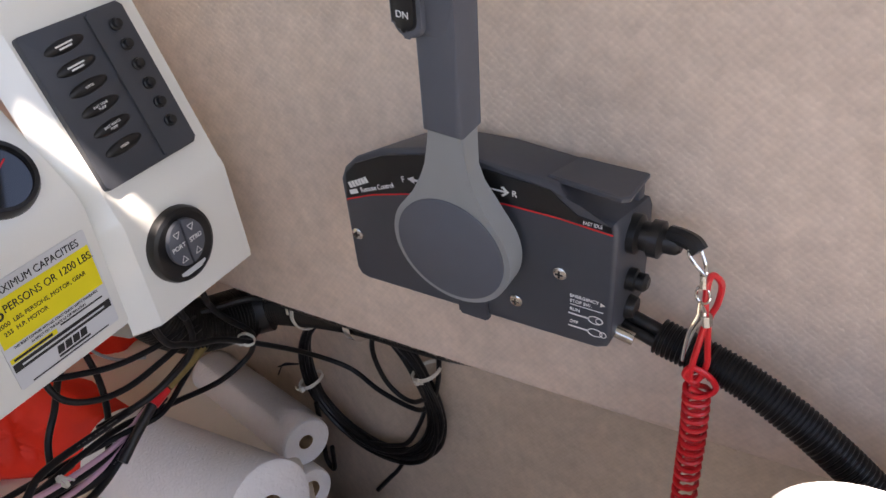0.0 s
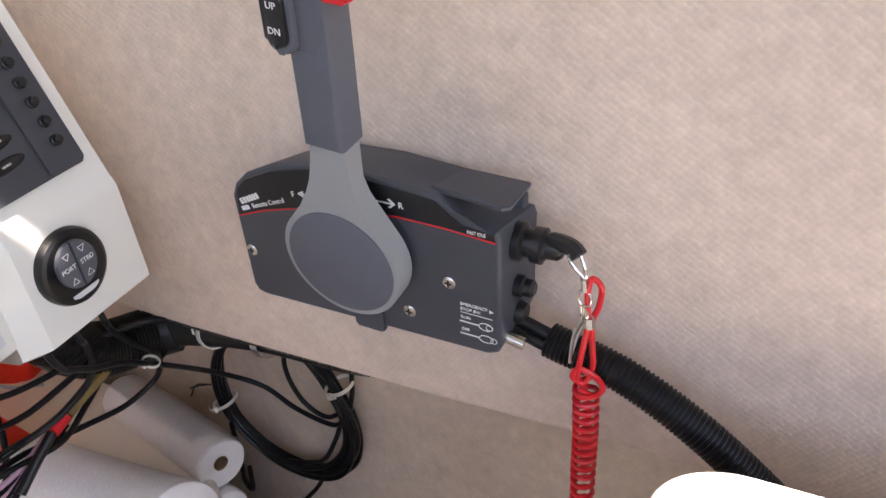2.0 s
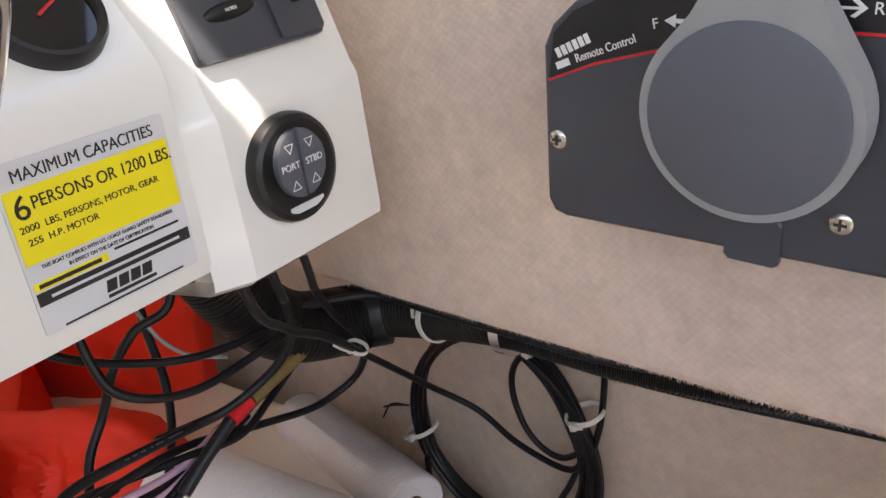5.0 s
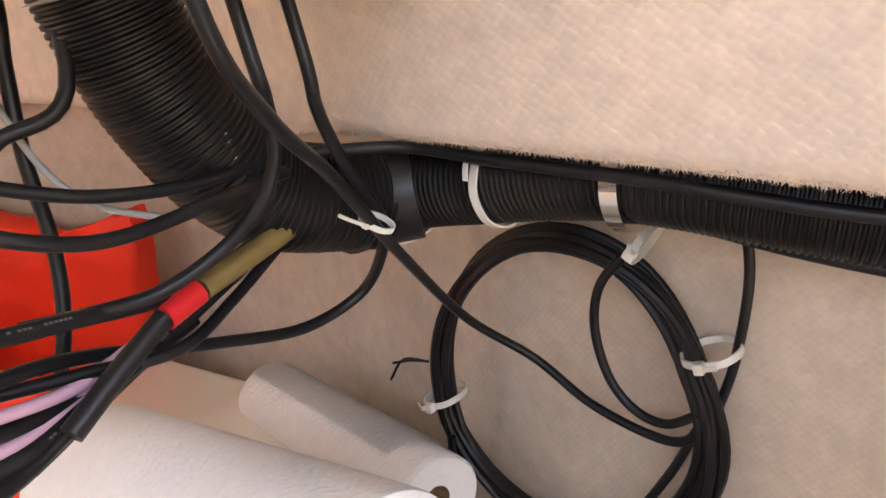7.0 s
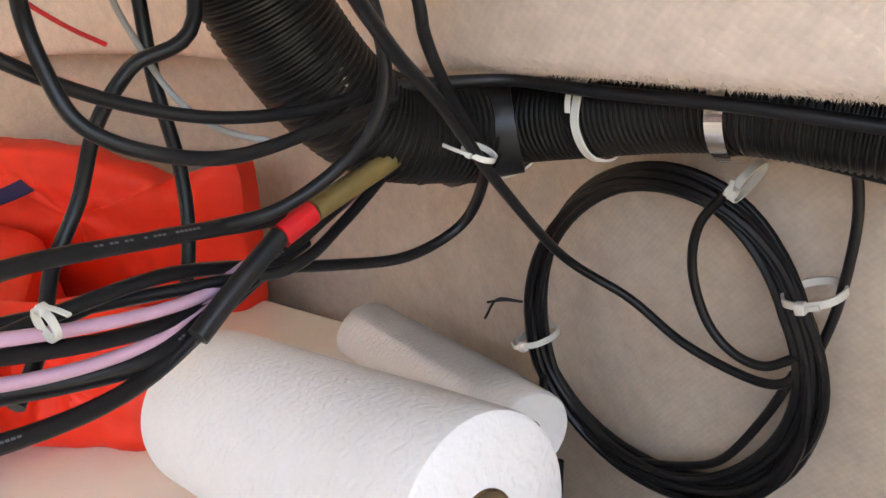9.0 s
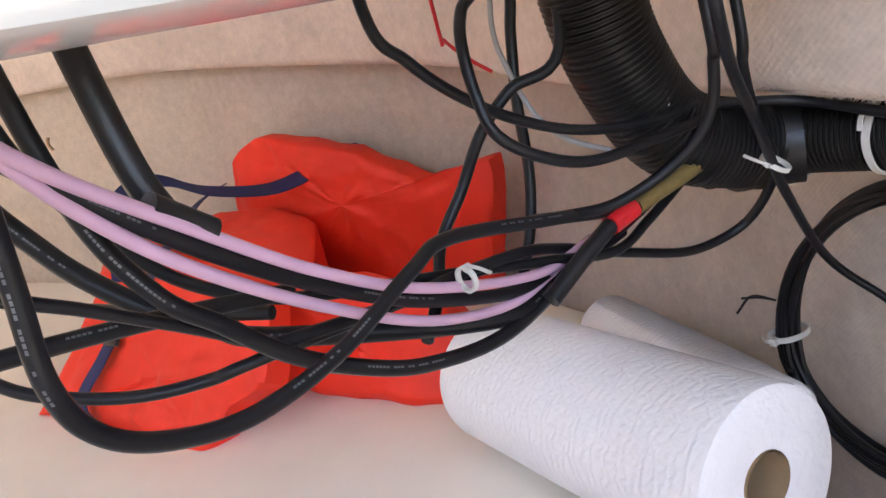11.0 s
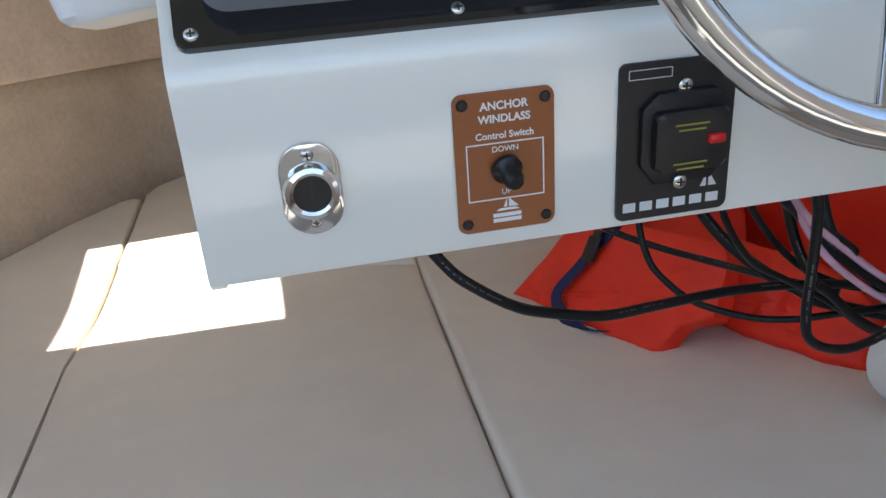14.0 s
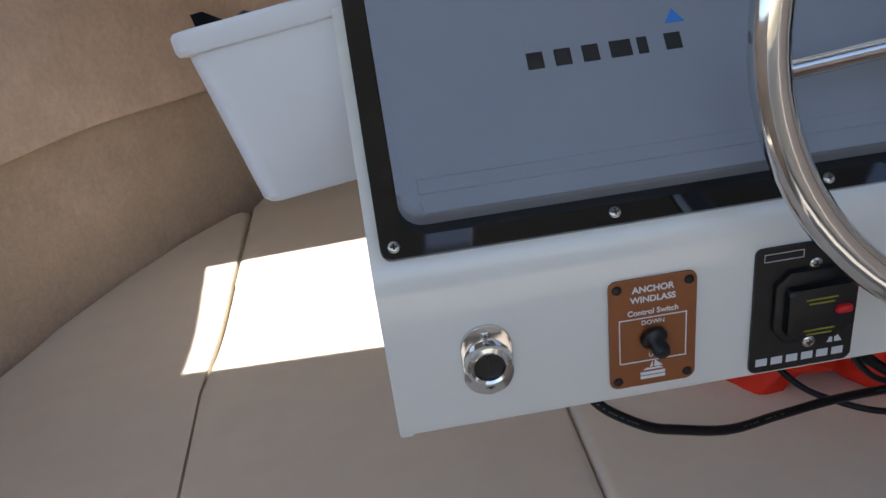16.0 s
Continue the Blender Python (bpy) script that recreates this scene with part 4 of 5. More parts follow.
vest_part("strap", strap_bm([(0.169, 1.46, 0.601), (0.183, 1.50, 0.647), (0.199, 1.55, 0.680), (0.222, 1.56, 0.708), (0.254, 1.56, 0.715), (0.285, 1.55, 0.707), (0.337, 1.54, 0.677), (0.424, 1.53, 0.654), (0.498, 1.52, 0.662), (0.558, 1.50, 0.675), (0.578, 1.44, 0.654)], 0.026, (-0.35, 0.75, 0.6)), NAVY, "navy webbing strap")
vest_part("strap", strap_bm([(0.418, 1.776, 0.655), (0.354, 1.714, 0.645), (0.285, 1.589, 0.628), (0.225, 1.44, 0.625), (0.178, 1.352, 0.608), (0.142, 1.356, 0.578), (0.106, 1.363, 0.540), (0.070, 1.372, 0.500), (0.068, 1.345, 0.474), (0.085, 1.29, 0.463), (0.125, 1.25, 0.462)], 0.024, (0.45, -0.85, 0.2)), NAVY, "navy webbing strap")
bm = box_bm((-0.015, -0.022, 0.0), (0.015, 0.022, 0.007), 0.003)
box_bm((-0.010, 0.018, 0.0), (0.010, 0.034, 0.005), 0.002, bm=bm)
bm.transform(axes((0.134, 1.355, 0.572), (0.358, -0.934, -0.023), (0.505, 0.173, 0.846)))
vest_part("strap_buckle", bm, BLACK, "black plastic strap buckle")


# ---- hoses, coil and cables ----
rng_print = random.Random(9)


def cable(label, r, mat, pts, name="cable", category="cable"):
    pts = [(min(x, 0.592), y, z) for x, y, z in pts]
    if name == "cable" and pts[0][2] > 0.765 and pts[0][2] < 0.85:
        pts = [(pts[0][0] + 0.01, pts[0][1] + 0.02, 0.93), *pts]      # goes on up behind the console
    if name == "cable" and r < 0.0050:
        r *= 0.86
    ob = solid(name, tube_bm(smooth_path(pts, 8), r, 10), mat, label, category, group="cables under the console")
    if mat is CABLE and r > 0.0035 and name == "cable":
        # faint printing along the jacket, too small to read
        path = resample(smooth_path(pts, 8), 0.0021)
        bm = bmesh.new()
        for i, q in enumerate(path[6:-6]):
            if (i // 23) % 3 != 0 or rng_print.random() < 0.25:
                continue
            way = (path[i + 7] - path[i + 5]).normalized()
            face = Vector((-0.35, -0.80, 0.48))
            face = (face - way * face.dot(way)).normalized()
            side = way.cross(face)
            c = q + face * (r + 0.00006)
            bm.faces.new([bm.verts.new(c + way * a * 0.0008 + side * b * 0.0005) for a, b in ((-1, -1), (1, -1), (1, 1), (-1, 1))])
        tagged(part("printing", bm, PRINT, ob, "faded grey printing", None, False), kind="stuff")
    return ob


cable("thin black cable hanging under the console", 0.0042, CABLE, [(-0.116, 0.930, 0.863), (-0.094, 0.930, 0.836), (-0.072, 0.930, 0.808), (-0.040, 0.930, 0.772), (-0.011, 0.920, 0.745), (0.022, 0.900, 0.724), (0.060, 0.860, 0.710), (0.088, 0.800, 0.707), (0.109, 0.740, 0.707), (0.141, 0.700, 0.702)])
cable("thick black battery cable sagging under the console", 0.0046, CABLE, [(-0.209, 0.615, 0.825), (-0.214, 0.600, 0.832), (-0.201, 0.595, 0.812), (-0.188, 0.590, 0.798), (-0.158, 0.600, 0.774), (-0.132, 0.610, 0.761), (-0.090, 0.620, 0.748), (-0.043, 0.640, 0.741), (0.015, 0.660, 0.735), (0.081, 0.680, 0.724), (0.150, 0.690, 0.711)])
cable("thin black cable hanging under the console", 0.0037, CABLE, [(0.043, 0.775, 0.844), (0.023, 0.775, 0.826), (0.006, 0.775, 0.799), (-0.002, 0.775, 0.768), (0.001, 0.77, 0.74), (0.009, 0.765, 0.721), (0.029, 0.75, 0.699), (0.053, 0.735, 0.688), (0.078, 0.72, 0.682), (0.106, 0.71, 0.68), (0.129, 0.7, 0.683), (0.25, 0.69, 0.684)])
cable("thick black battery cable sagging under the console", 0.0042, CABLE, [(0.042, 0.575, 0.831), (0.045, 0.58, 0.804), (0.044, 0.585, 0.769), (0.043, 0.59, 0.736), (0.052, 0.6, 0.713), (0.074, 0.61, 0.698), (0.104, 0.62, 0.691), (0.147, 0.635, 0.695), (0.192, 0.65, 0.71), (0.221, 0.66, 0.715), (0.291, 0.675, 0.7), (0.355, 0.69, 0.686), (0.417, 0.7, 0.691)])
cable("pink-jacketed cable in the bundle under the console", 0.0033, PINK, [(0.028, 0.59, 0.833), (0.038, 0.6, 0.821), (0.062, 0.615, 0.795), (0.1, 0.635, 0.764), (0.151, 0.655, 0.725), (0.208, 0.67, 0.693), (0.285, 0.69, 0.669), (0.33, 0.7, 0.67), (0.422, 0.71, 0.683)])
cable("pink-jacketed cable in the bundle under the console", 0.0033, PINK, [(0.039, 0.6, 0.833), (0.049, 0.61, 0.808), (0.07, 0.625, 0.778), (0.101, 0.64, 0.746), (0.151, 0.66, 0.708), (0.208, 0.675, 0.675), (0.268, 0.69, 0.659), (0.314, 0.7, 0.664), (0.421, 0.715, 0.677)])
cable("thick black battery cable sagging under the console", 0.0043, CABLE, [(0.029, 0.6, 0.834), (0.052, 0.615, 0.802), (0.101, 0.64, 0.756), (0.153, 0.66, 0.717), (0.21, 0.675, 0.685), (0.283, 0.695, 0.662), (0.341, 0.705, 0.669)])
cable("thick black battery cable sagging under the console", 0.0054, CABLE, [(0.025, 0.77, 0.846), (0.032, 0.77, 0.816), (0.044, 0.765, 0.785), (0.059, 0.76, 0.759), (0.072, 0.75, 0.74), (0.093, 0.735, 0.718), (0.116, 0.72, 0.702), (0.142, 0.71, 0.687), (0.257, 0.69, 0.654), (0.307, 0.7, 0.658)])
cable("thin black cable hanging under the console", 0.0032, CABLE, [(0.002, 0.62, 0.833), (0.006, 0.63, 0.803), (0.036, 0.65, 0.76), (0.066, 0.66, 0.739), (0.112, 0.67, 0.708), (0.153, 0.675, 0.674), (0.203, 0.68, 0.652), (0.256, 0.685, 0.646), (0.314, 0.69, 0.662), (0.362, 0.7, 0.667)])
cable("thick black battery cable sagging under the console", 0.0047, CABLE, [(0.055, 0.65, 0.93), (0.058, 0.65, 0.86), (0.070, 0.652, 0.78), (0.088, 0.655, 0.738), (0.108, 0.66, 0.717), (0.135, 0.665, 0.69), (0.169, 0.67, 0.668), (0.204, 0.675, 0.654), (0.256, 0.685, 0.647), (0.319, 0.695, 0.661), (0.416, 0.705, 0.685)])
cable("thin black cable hanging under the console", 0.0036, CABLE, [(0.045, 0.71, 0.93), (0.050, 0.71, 0.86), (0.066, 0.708, 0.79), (0.100, 0.704, 0.737), (0.138, 0.70, 0.711), (0.175, 0.7, 0.699), (0.239, 0.7, 0.685), (0.305, 0.695, 0.67), (0.345, 0.69, 0.662), (0.385, 0.70, 0.668), (0.43, 0.705, 0.684)])
cable("thin black cable hanging under the console", 0.0036, CABLE, [(0.222, 0.69, 0.825), (0.239, 0.69, 0.797), (0.265, 0.69, 0.773), (0.297, 0.69, 0.753), (0.333, 0.685, 0.738), (0.38, 0.68, 0.73), (0.421, 0.68, 0.732)])
cable("thin black cable hanging under the console", 0.0037, CABLE, [(0.296, 0.7, 0.836), (0.276, 0.69, 0.815), (0.265, 0.68, 0.799), (0.263, 0.675, 0.774), (0.267, 0.67, 0.752), (0.288, 0.665, 0.735), (0.32, 0.665, 0.724), (0.362, 0.665, 0.723), (0.415, 0.67, 0.723)])
cable("thin black cable hanging under the console", 0.0040, CABLE, [(0.344, 0.7, 0.791), (0.309, 0.71, 0.768), (0.29, 0.72, 0.748), (0.275, 0.73, 0.719), (0.254, 0.73, 0.695), (0.236, 0.715, 0.672), (0.215, 0.70, 0.656)])
cable("thin black cable hanging under the console", 0.0040, CABLE, [(0.34, 0.73, 0.835), (0.333, 0.73, 0.797), (0.327, 0.73, 0.759), (0.325, 0.73, 0.718), (0.317, 0.73, 0.684), (0.302, 0.73, 0.653), (0.285, 0.715, 0.645)])
cable("thin black cable hanging under the console", 0.0038, CABLE, [(0.418, 0.64, 0.782), (0.422, 0.645, 0.749), (0.439, 0.655, 0.718), (0.463, 0.665, 0.683), (0.47, 0.68, 0.658), (0.465, 0.7, 0.636), (0.428, 0.71, 0.631), (0.378, 0.71, 0.647), (0.341, 0.705, 0.662), (0.312, 0.7, 0.674), (0.28, 0.69, 0.684), (0.235, 0.685, 0.688), (0.185, 0.678, 0.690), (0.13, 0.668, 0.697)])
cable("thin black cable hanging under the console", 0.0038, CABLE, [(0.382, 0.63, 0.785), (0.387, 0.635, 0.758), (0.387, 0.64, 0.736), (0.38, 0.65, 0.717), (0.364, 0.665, 0.702), (0.337, 0.675, 0.694), (0.311, 0.68, 0.696), (0.282, 0.68, 0.702)])
cable("thin grey wire dangling under the console", 0.0019, GREY_WIRE, [(0.325, 0.73, 0.837), (0.321, 0.73, 0.803), (0.324, 0.73, 0.783), (0.329, 0.72, 0.752), (0.341, 0.71, 0.732), (0.364, 0.7, 0.718)])
cable("thin red wire with a butt connector", 0.0013, RED, [(0.279, 0.72, 0.811), (0.281, 0.72, 0.803), (0.294, 0.72, 0.79), (0.307, 0.72, 0.78)])
solid("conduit", corrugated_bm(smooth_path([(0.352, 0.695, 0.93), (0.368, 0.70, 0.83), (0.388, 0.705, 0.765), (0.425, 0.705, 0.712), (0.49, 0.692, 0.686)], 20), 0.030, 0.0038, 0.0013, 28), HOSE, "wide black corrugated conduit curving down from the console", "conduit")
solid("conduit", corrugated_bm(smooth_path([(0.455, 0.712, 0.690), (0.500, 0.698, 0.686), (0.514, 0.64, 0.686), (0.518, 0.55, 0.685), (0.527, 0.46, 0.664), (0.542, 0.40, 0.648), (0.562, 0.32, 0.630), (0.573, 0.2, 0.607), (0.574, 0.0, 0.580), (0.574, -0.6, 0.50)], 20), 0.0243, 0.0034, 0.0012, 24), HOSE, "black corrugated conduit under the carpet lip", "conduit")
tape_collar = [(0.470, 0.700, 0.689), (0.488, 0.696, 0.687), (0.506, 0.675, 0.686)]
solid("tape_wrap", tube_bm(smooth_path(tape_collar, 8), 0.0292, 24), BLACK, "black tape wrapped round the conduit joint", "tape")
cable("thin black cable running along the conduit", 0.004, CABLE, [(0.43, 0.685, 0.728), (0.480, 0.655, 0.716), (0.487, 0.60, 0.703), (0.489, 0.53, 0.690), (0.497, 0.46, 0.672), (0.518, 0.40, 0.655), (0.536, 0.30, 0.634), (0.55, -0.2, 0.57)])
cable("thin black cable running along the conduit", 0.004, CABLE, [(0.53, 0.545, 0.660), (0.527, 0.47, 0.640), (0.545, 0.40, 0.618), (0.560, 0.33, 0.602), (0.570, 0.25, 0.588), (0.575, 0.1, 0.565)])

# coil of spare cable hung on the hull side
coil = thing("cable_coil", "coiled black cable tied up with nylon ties", "cable coil", Matrix.Translation((0.583, 0.660, 0.512)))
rng = random.Random(4)
for k in range(15):
    ry, rz = 0.101 + 0.0022 * (k % 6) + rng.uniform(-0.002, 0.002), 0.109 + 0.0024 * (k % 5) + rng.uniform(-0.002, 0.002)
    dx, ph = -0.012 + 0.0042 * (k % 5), rng.uniform(0, 6)
    ring = []
    for a in np.linspace(0, 2 * math.pi, 65)[:-1]:
        spread = 0.5 - 0.5 * math.sin(a)                  # loose below, bunched above
        ring.append(Vector((dx * (0.5 + 0.5 * spread) + 0.002 * math.sin(3 * a + ph), (ry + 0.007 * spread * math.sin(a * 2 + ph)) * math.cos(a), (rz + (0.012 if k > 6 else 0.0) * spread * math.cos(ph)) * math.sin(a) - 0.001 * k * spread)) + Vector((0, -0.018, 0.004)) * max(0.0, math.sin(a + 0.3)))
    part("loop", tube_bm(ring, 0.0031, 8, closed=True), CABLE, coil)
cable("thin black cable looping off the coil", 0.0036, CABLE, [(0.572, 0.585, 0.622), (0.572, 0.607, 0.600), (0.572, 0.616, 0.570), (0.572, 0.612, 0.536), (0.572, 0.598, 0.515), (0.572, 0.578, 0.508), (0.572, 0.556, 0.518)])
cable("thin black cable crossing to the coil", 0.0037, CABLE, [(0.328, 0.58, 0.80), (0.358, 0.60, 0.757), (0.408, 0.63, 0.719), (0.470, 0.665, 0.660), (0.540, 0.690, 0.587), (0.570, 0.665, 0.545), (0.572, 0.630, 0.515), (0.572, 0.590, 0.498), (0.572, 0.567, 0.498), (0.575, 0.553, 0.513)])
cable("thin black cable tail hanging from the coil", 0.0036, CABLE, [(0.574, 0.560, 0.505), (0.572, 0.582, 0.470), (0.572, 0.615, 0.430), (0.575, 0.650, 0.412), (0.578, 0.70, 0.400)])
cable("thin black cable tail hanging from the coil", 0.0038, CABLE, [(0.592, 0.640, 0.39), (0.592, 0.675, 0.345), (0.592, 0.705, 0.315), (0.592, 0.74, 0.28)])
cable("thin black cable rising from the coil", 0.0036, CABLE, [(0.588, 0.520, 0.640), (0.588, 0.522, 0.600), (0.586, 0.535, 0.550), (0.582, 0.549, 0.515)])
cable("thin black cable loop below the coil", 0.004, CABLE, [(0.565, 0.755, 0.47), (0.56, 0.765, 0.41), (0.555, 0.772, 0.37), (0.55, 0.757, 0.36), (0.555, 0.748, 0.40)])
for y, z in ((0.775, 0.535), (0.782, 0.520)):
    cable("short frayed wire ends at the coil", 0.0012, CABLE, [(0.572, 0.766, 0.530), (0.562, y, 0.535), (0.555, y + 0.012, z)])


def tie(at, ring_axis, r_a, r_b, up, tail, label="white nylon cable tie"):
    """A cable tie: a flat loop, its head and the cut tail."""
    m = axes(at, up, Vector(ring_axis).cross(Vector(up)))
    t = thing("cable_tie", label, "cable tie", m, "cable ties")
    path = [Vector((r_a * math.cos(a), r_b * math.sin(a), 0)) for a in np.linspace(0, 2 * math.pi, 33)]
    k = 1.0 if r_a > 0.012 else 0.62
    part("band", strap_bm(path[::4], 0.0046 * k, (0, 0, 1), 0.0014), TIE, t)
    part("head", box_bm((r_a - 0.002 * k, -0.003 * k, -0.0035 * k), (r_a + 0.004 * k, 0.003 * k, 0.0035 * k), 0.0008), TIE, t)
    part("tail", strap_bm([(r_a + 0.002, 0, 0), (r_a + 0.004, tail * 0.5, 0.001), (r_a + 0.002 + tail * 0.2, tail, 0.002)], 0.003 * k, (0, 0, 1), 0.001), TIE, t)


tie((0.578, 0.763, 0.498), (0, 0.1, 1), 0.019, 0.015, (-1, 0, 0), -0.012)
tie((0.578, 0.545, 0.558), (0, 0.1, 1), 0.019, 0.017, (-1, 0, 0), 0.012)
tie((0.578, 0.576, 0.626), (0, 1, 0.7), 0.019, 0.012, (-1, 0, 0), 0.008)
tie((0.5145, 0.620, 0.686), (0.02, 1, 0.05), 0.0258, 0.0258, (-0.7, 0, 0.7), -0.014)
tie((0.500, 0.684, 0.686), (0.55, 0.83, 0.0), 0.0300, 0.0300, (-0.5, 0.3, 0.8), 0.010, "yellowed nylon cable tie round the conduit joint")
tie((0.447, 0.652, 0.686), (0.5, 0.5, -0.7), 0.009, 0.009, (-1, -0.2, 0.2), 0.014)
tie((0.229, 0.668, 0.690), (1, 0.2, -0.1), 0.0065, 0.0065, (0, -0.5, 1), 0.014)
clamp = solid("hose_clamp", lathe_bm([(0.0245, -0.0045), (0.0256, -0.0045), (0.0256, 0.0045), (0.0245, 0.0045)], 40), CHROME, "stainless band clamp round the conduit", "clamp", m=axes((0.5150, 0.545, 0.6825), (1, 0, 0), (0, -0.1, 1)))
# pink and brass sleeved lead with red tape
cable("brass-braided sleeve on a heavy lead", 0.0058, BRASS, [(0.432, 0.690, 0.694), (0.405, 0.688, 0.690), (0.362, 0.686, 0.684)], "cable_sleeve", "sleeve")
cable("red tape round a heavy lead", 0.0066, RED, [(0.360, 0.686, 0.684), (0.340, 0.685, 0.680)], "tape_band", "tape")
cable("heavy black lead below the red tape", 0.0052, BLACK, [(0.340, 0.685, 0.680), (0.312, 0.683, 0.668), (0.285, 0.681, 0.655)])
cable("black tape-wrapped lead dropping from the console", 0.0062, BLACK, [(0.086, 0.66, 0.86), (0.089, 0.655, 0.825), (0.094, 0.65, 0.785), (0.10, 0.648, 0.765)], "taped_lead", "cable")

cable("black tape round the pink lead", 0.0056, BLACK, [(0.092, 0.634, 0.773), (0.102, 0.639, 0.765), (0.113, 0.643, 0.756)], "tape_band", "tape")
cable("small dark snag in the hull carpet", 0.0035, CARD, [(0.205, 2.112, 0.812), (0.201, 2.110, 0.800), (0.206, 2.108, 0.786)], "carpet_snag", "snag")

# side hose from the control box
solid("conduit", corrugated_bm(smooth_path([(0.445, 0.186, 0.770), (0.440, 0.141, 0.753), (0.436, 0.107, 0.731), (0.432, 0.074, 0.701), (0.430, 0.044, 0.664), (0.430, 0.0, 0.60), (0.43, -0.10, 0.46)], 20), 0.0125, 0.0033, 0.0011, 22), HOSE, "black corrugated conduit leading aft from the control box", "conduit")
for dz, dx in ((0.004, 0.0), (-0.002, 0.005), (-0.004, -0.004)):
    cable("black control cable entering the conduit", 0.0045, CABLE, [(0.445 + dx, 0.213, 0.787 + dz), (0.444 + dx, 0.20, 0.780 + dz), (0.443 + dx, 0.170, 0.764 + dz)], "control_cable", "cable")

# red coiled lanyard
lan = thing("kill_switch_lanyard", "red coiled kill switch lanyard with steel clip", "lanyard", Matrix.Translation((0.432, 0.146, 0.83)))
LT = Matrix.Translation((-0.432, -0.146, -0.83))


def lan_part(name, path, r, mat, label=""):
    bm = tube_bm(path, r, 8)
    bm.transform(LT)
    return part(name, bm, mat, lan, label)


turns, pts = 22, []
core = smooth_path([(0.428, 0.158, 0.748), (0.428, 0.166, 0.705), (0.428, 0.176, 0.66), (0.428, 0.188, 0.60), (0.428, 0.196, 0.54)], 30)
for k in range(turns * 12):
    s = k / (turns * 12)
    q = core[min(int(s * (len(core) - 1)), len(core) - 2)].lerp(core[min(int(s * (len(core) - 1)) + 1, len(core) - 1)], s * (len(core) - 1) % 1)
    a = 2 * math.pi * k / 12
    pts.append(q + Vector((0.0078 * math.cos(a), 0.0078 * math.sin(a), 0)))
lan_part("coil", pts, 0.0019, RED)
lan_part("cord", smooth_path([(0.428, 0.158, 0.748), (0.422, 0.160, 0.757), (0.421, 0.156, 0.772), (0.424, 0.150, 0.790), (0.427, 0.1470, 0.801), (0.429, 0.1450, 0.818), (0.430, 0.1425, 0.829), (0.432, 0.1395, 0.832), (0.434, 0.1365, 0.824), (0.433, 0.1400, 0.811), (0.430, 0.1455, 0.800), (0.428, 0.1480, 0.780), (0.427, 0.1500, 0.766), (0.423, 0.1570, 0.755), (0.420, 0.1620, 0.762), (0.421, 0.1570, 0.768), (0.424, 0.1480, 0.760), (0.427, 0.1460, 0.748), (0.426, 0.1530, 0.742), (0.424, 0.1620, 0.748)], 8), 0.0021, RED)
lan_part("crimp", [Vector((0.428, 0.1462, 0.806)), Vector((0.428, 0.1468, 0.798))], 0.004, STEEL, "steel crimp")
lan_part("key_tab", smooth_path([(0.441, 0.166, 0.8535), (0.439, 0.158, 0.8525), (0.437, 0.151, 0.8500), (0.435, 0.1475, 0.8460)], 6), 0.0056, BLACK, "black plastic key tab")
lan_part("clip_wire", smooth_path([(0.433, 0.1530, 0.848), (0.430, 0.1515, 0.845), (0.429, 0.1470, 0.838), (0.429, 0.1435, 0.834), (0.430, 0.1430, 0.840), (0.433, 0.1455, 0.848)], 6), 0.0011, CHROME, "bent steel wire clip")
lan_part("swivel", [Vector((0.429, 0.1445, 0.834)), Vector((0.429, 0.1455, 0.825))], 0.0026, STEEL, "steel swivel")
loop = [Vector((0.428 + 0.001 * math.sin(a), 0.1462 + 0.0042 * math.cos(a), 0.820 + 0.0055 * math.sin(a))) for a in np.linspace(0, 2 * math.pi, 33)]
lan_part("clip_ring", loop, 0.0009, CHROME, "steel split ring")
lan_part("clip", smooth_path([(0.427, 0.1480, 0.815), (0.425, 0.1500, 0.806), (0.424, 0.1570, 0.793), (0.423, 0.1630, 0.772), (0.424, 0.1610, 0.778), (0.425, 0.1540, 0.794), (0.426, 0.1465, 0.806), (0.427, 0.1470, 0.814)], 6), 0.0013, CHROME, "steel snap clip")

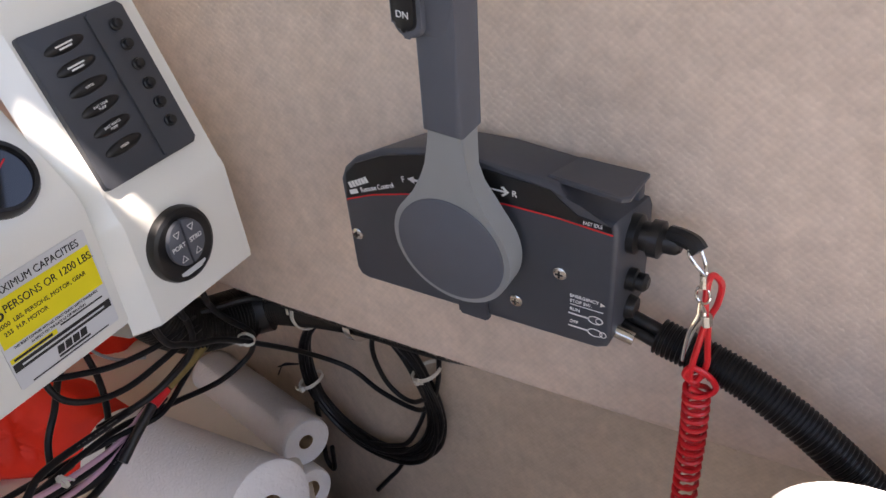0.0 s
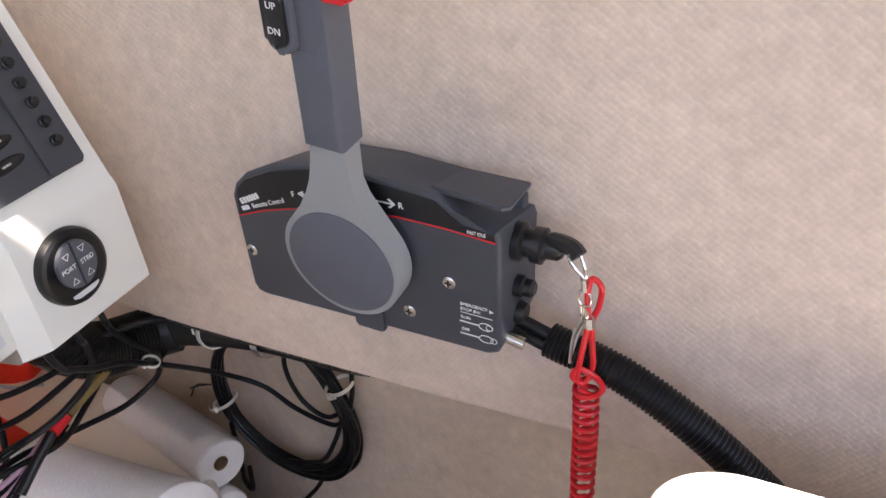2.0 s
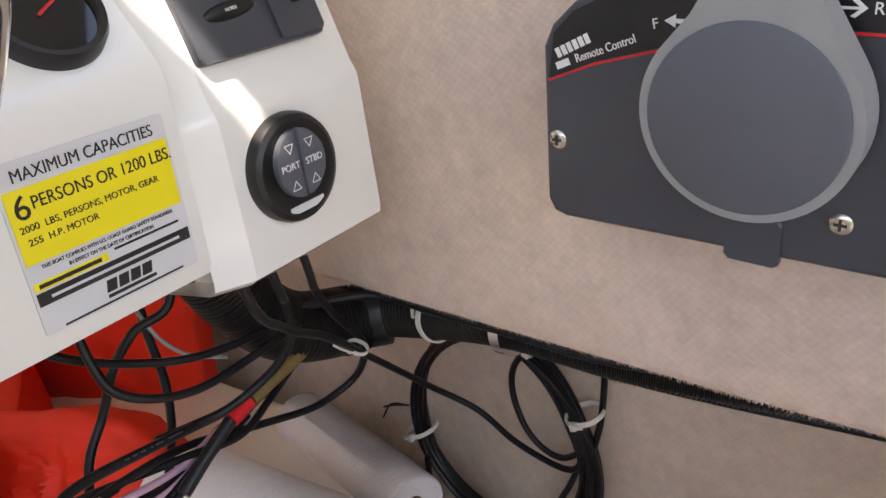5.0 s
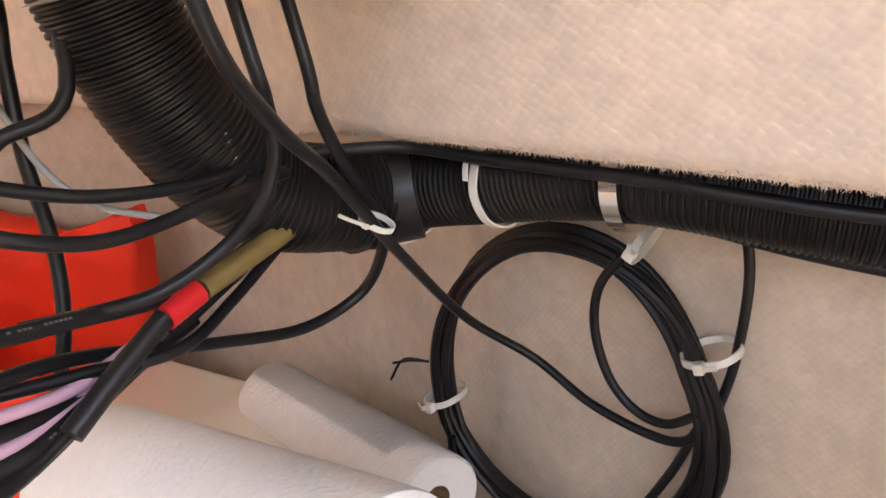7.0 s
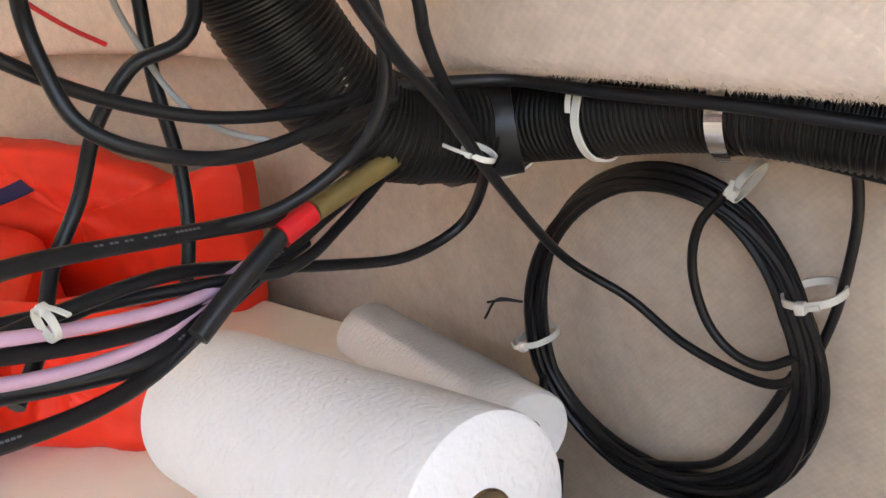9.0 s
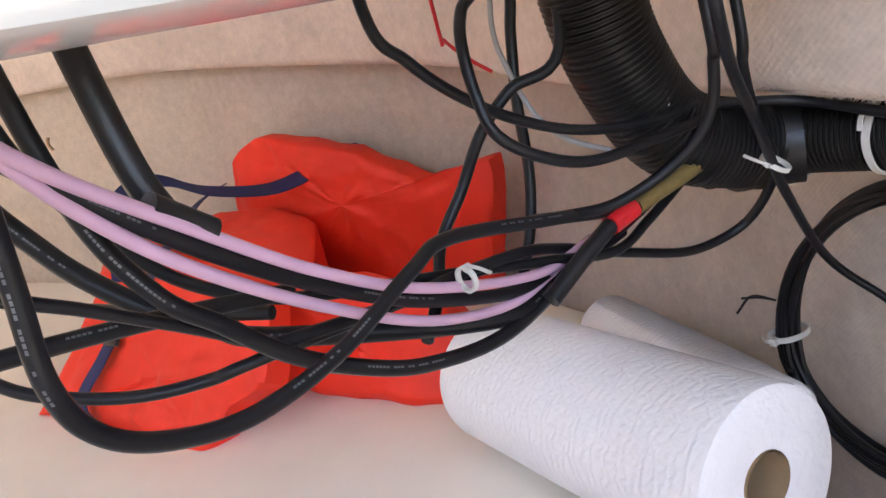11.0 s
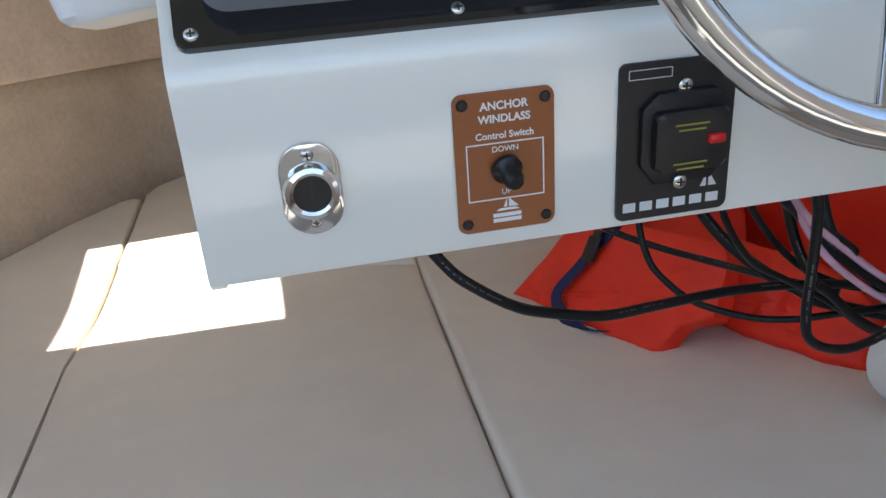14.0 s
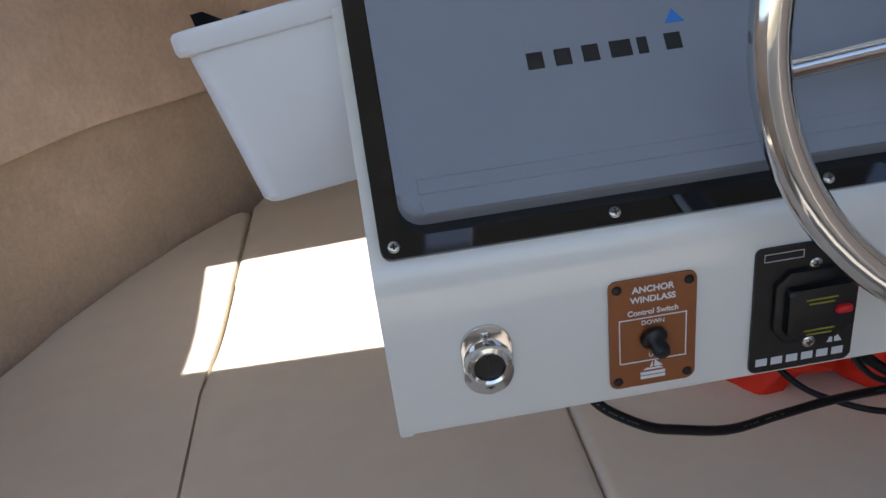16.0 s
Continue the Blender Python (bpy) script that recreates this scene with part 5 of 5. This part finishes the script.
# white seat armrest in the sun
arm = thing("seat_armrest", "white vinyl seat armrest, rounded at its end", "armrest", axes((0.345, 0.06, 0.712), (0, -0.99, -0.16), (0, -0.16, 0.99)))
part("pad", prism_bm([(-0.048, -0.25), (-0.048, -0.028)] + [(0.010 + 0.058 * math.cos(a), -0.028 + 0.058 * math.sin(a)) for a in np.linspace(math.pi, math.pi / 2, 12)] + [(0.35, 0.03), (0.35, -0.25)], 0.07, 0.02, 4), WHITE, arm, "", Matrix.Translation((0, 0, -0.035)))

# ---- hull fittings ----
hatch = thing("access_hatch", "cream moulded access hatch with a recessed latch", "hatch", axes((-0.500, 2.868, 0.775), (1, -0.36, 0), (0, 0.05, 1)))
part("frame", prism_bm(rounded(0.47, 0.285, 0.045, 6), 0.016, 0.004, 2), CREAM, hatch)
part("lid", prism_bm(rounded(0.425, 0.24, 0.034, 6), 0.006, 0.003, 2), CREAM, hatch, "", Matrix.Translation((0, 0, 0.015)))
part("latch", prism_bm(rounded(0.085, 0.052, 0.006), 0.003, 0.001, 1), TAN, hatch, "tan latch plate", Matrix.Translation((0.006, 0.012, 0.0205)))
part("latch_pull", prism_bm(rounded(0.022, 0.014, 0.004), 0.002, 0.0005, 1), BLACK, hatch, "", Matrix.Translation((0.006, 0.040, 0.0215)))

for x, y, z in ((-0.10, 2.500, 0.945), (0.145, 2.165, 0.925)):
    t = thing("liner_screw", "small steel screw in the carpet liner", "screw", axes((x, y - 0.006, z), (1, -1.2, 0), (0, 0, 1)), "liner screws")
    screw(t, Matrix(), 0.007, STEEL, "head")

# unseen hard top added to shade the cockpit; gaps aim sun at armrest and console
top = bmesh.new()
for a, b in (((-1.6, -1.35), (1.0, -0.60)), ((-1.6, -0.60), (-0.16, -0.40)), ((-0.045, -0.60), (1.0, -0.40)), ((-1.6, -0.40), (1.0, 0.075)), ((-1.6, 0.075), (-0.047, 0.175)), ((-0.022, 0.075), (1.0, 0.175)), ((-1.6, 0.175), (1.0, 0.70))):
    box_bm((*a, 2.0), (*b, 2.04), bm=top)
solid("ceiling_unseen", top, GELCOAT, "unseen white hard top shading the cockpit, with gaps placed for sun beams", "hard top", "structure", False)
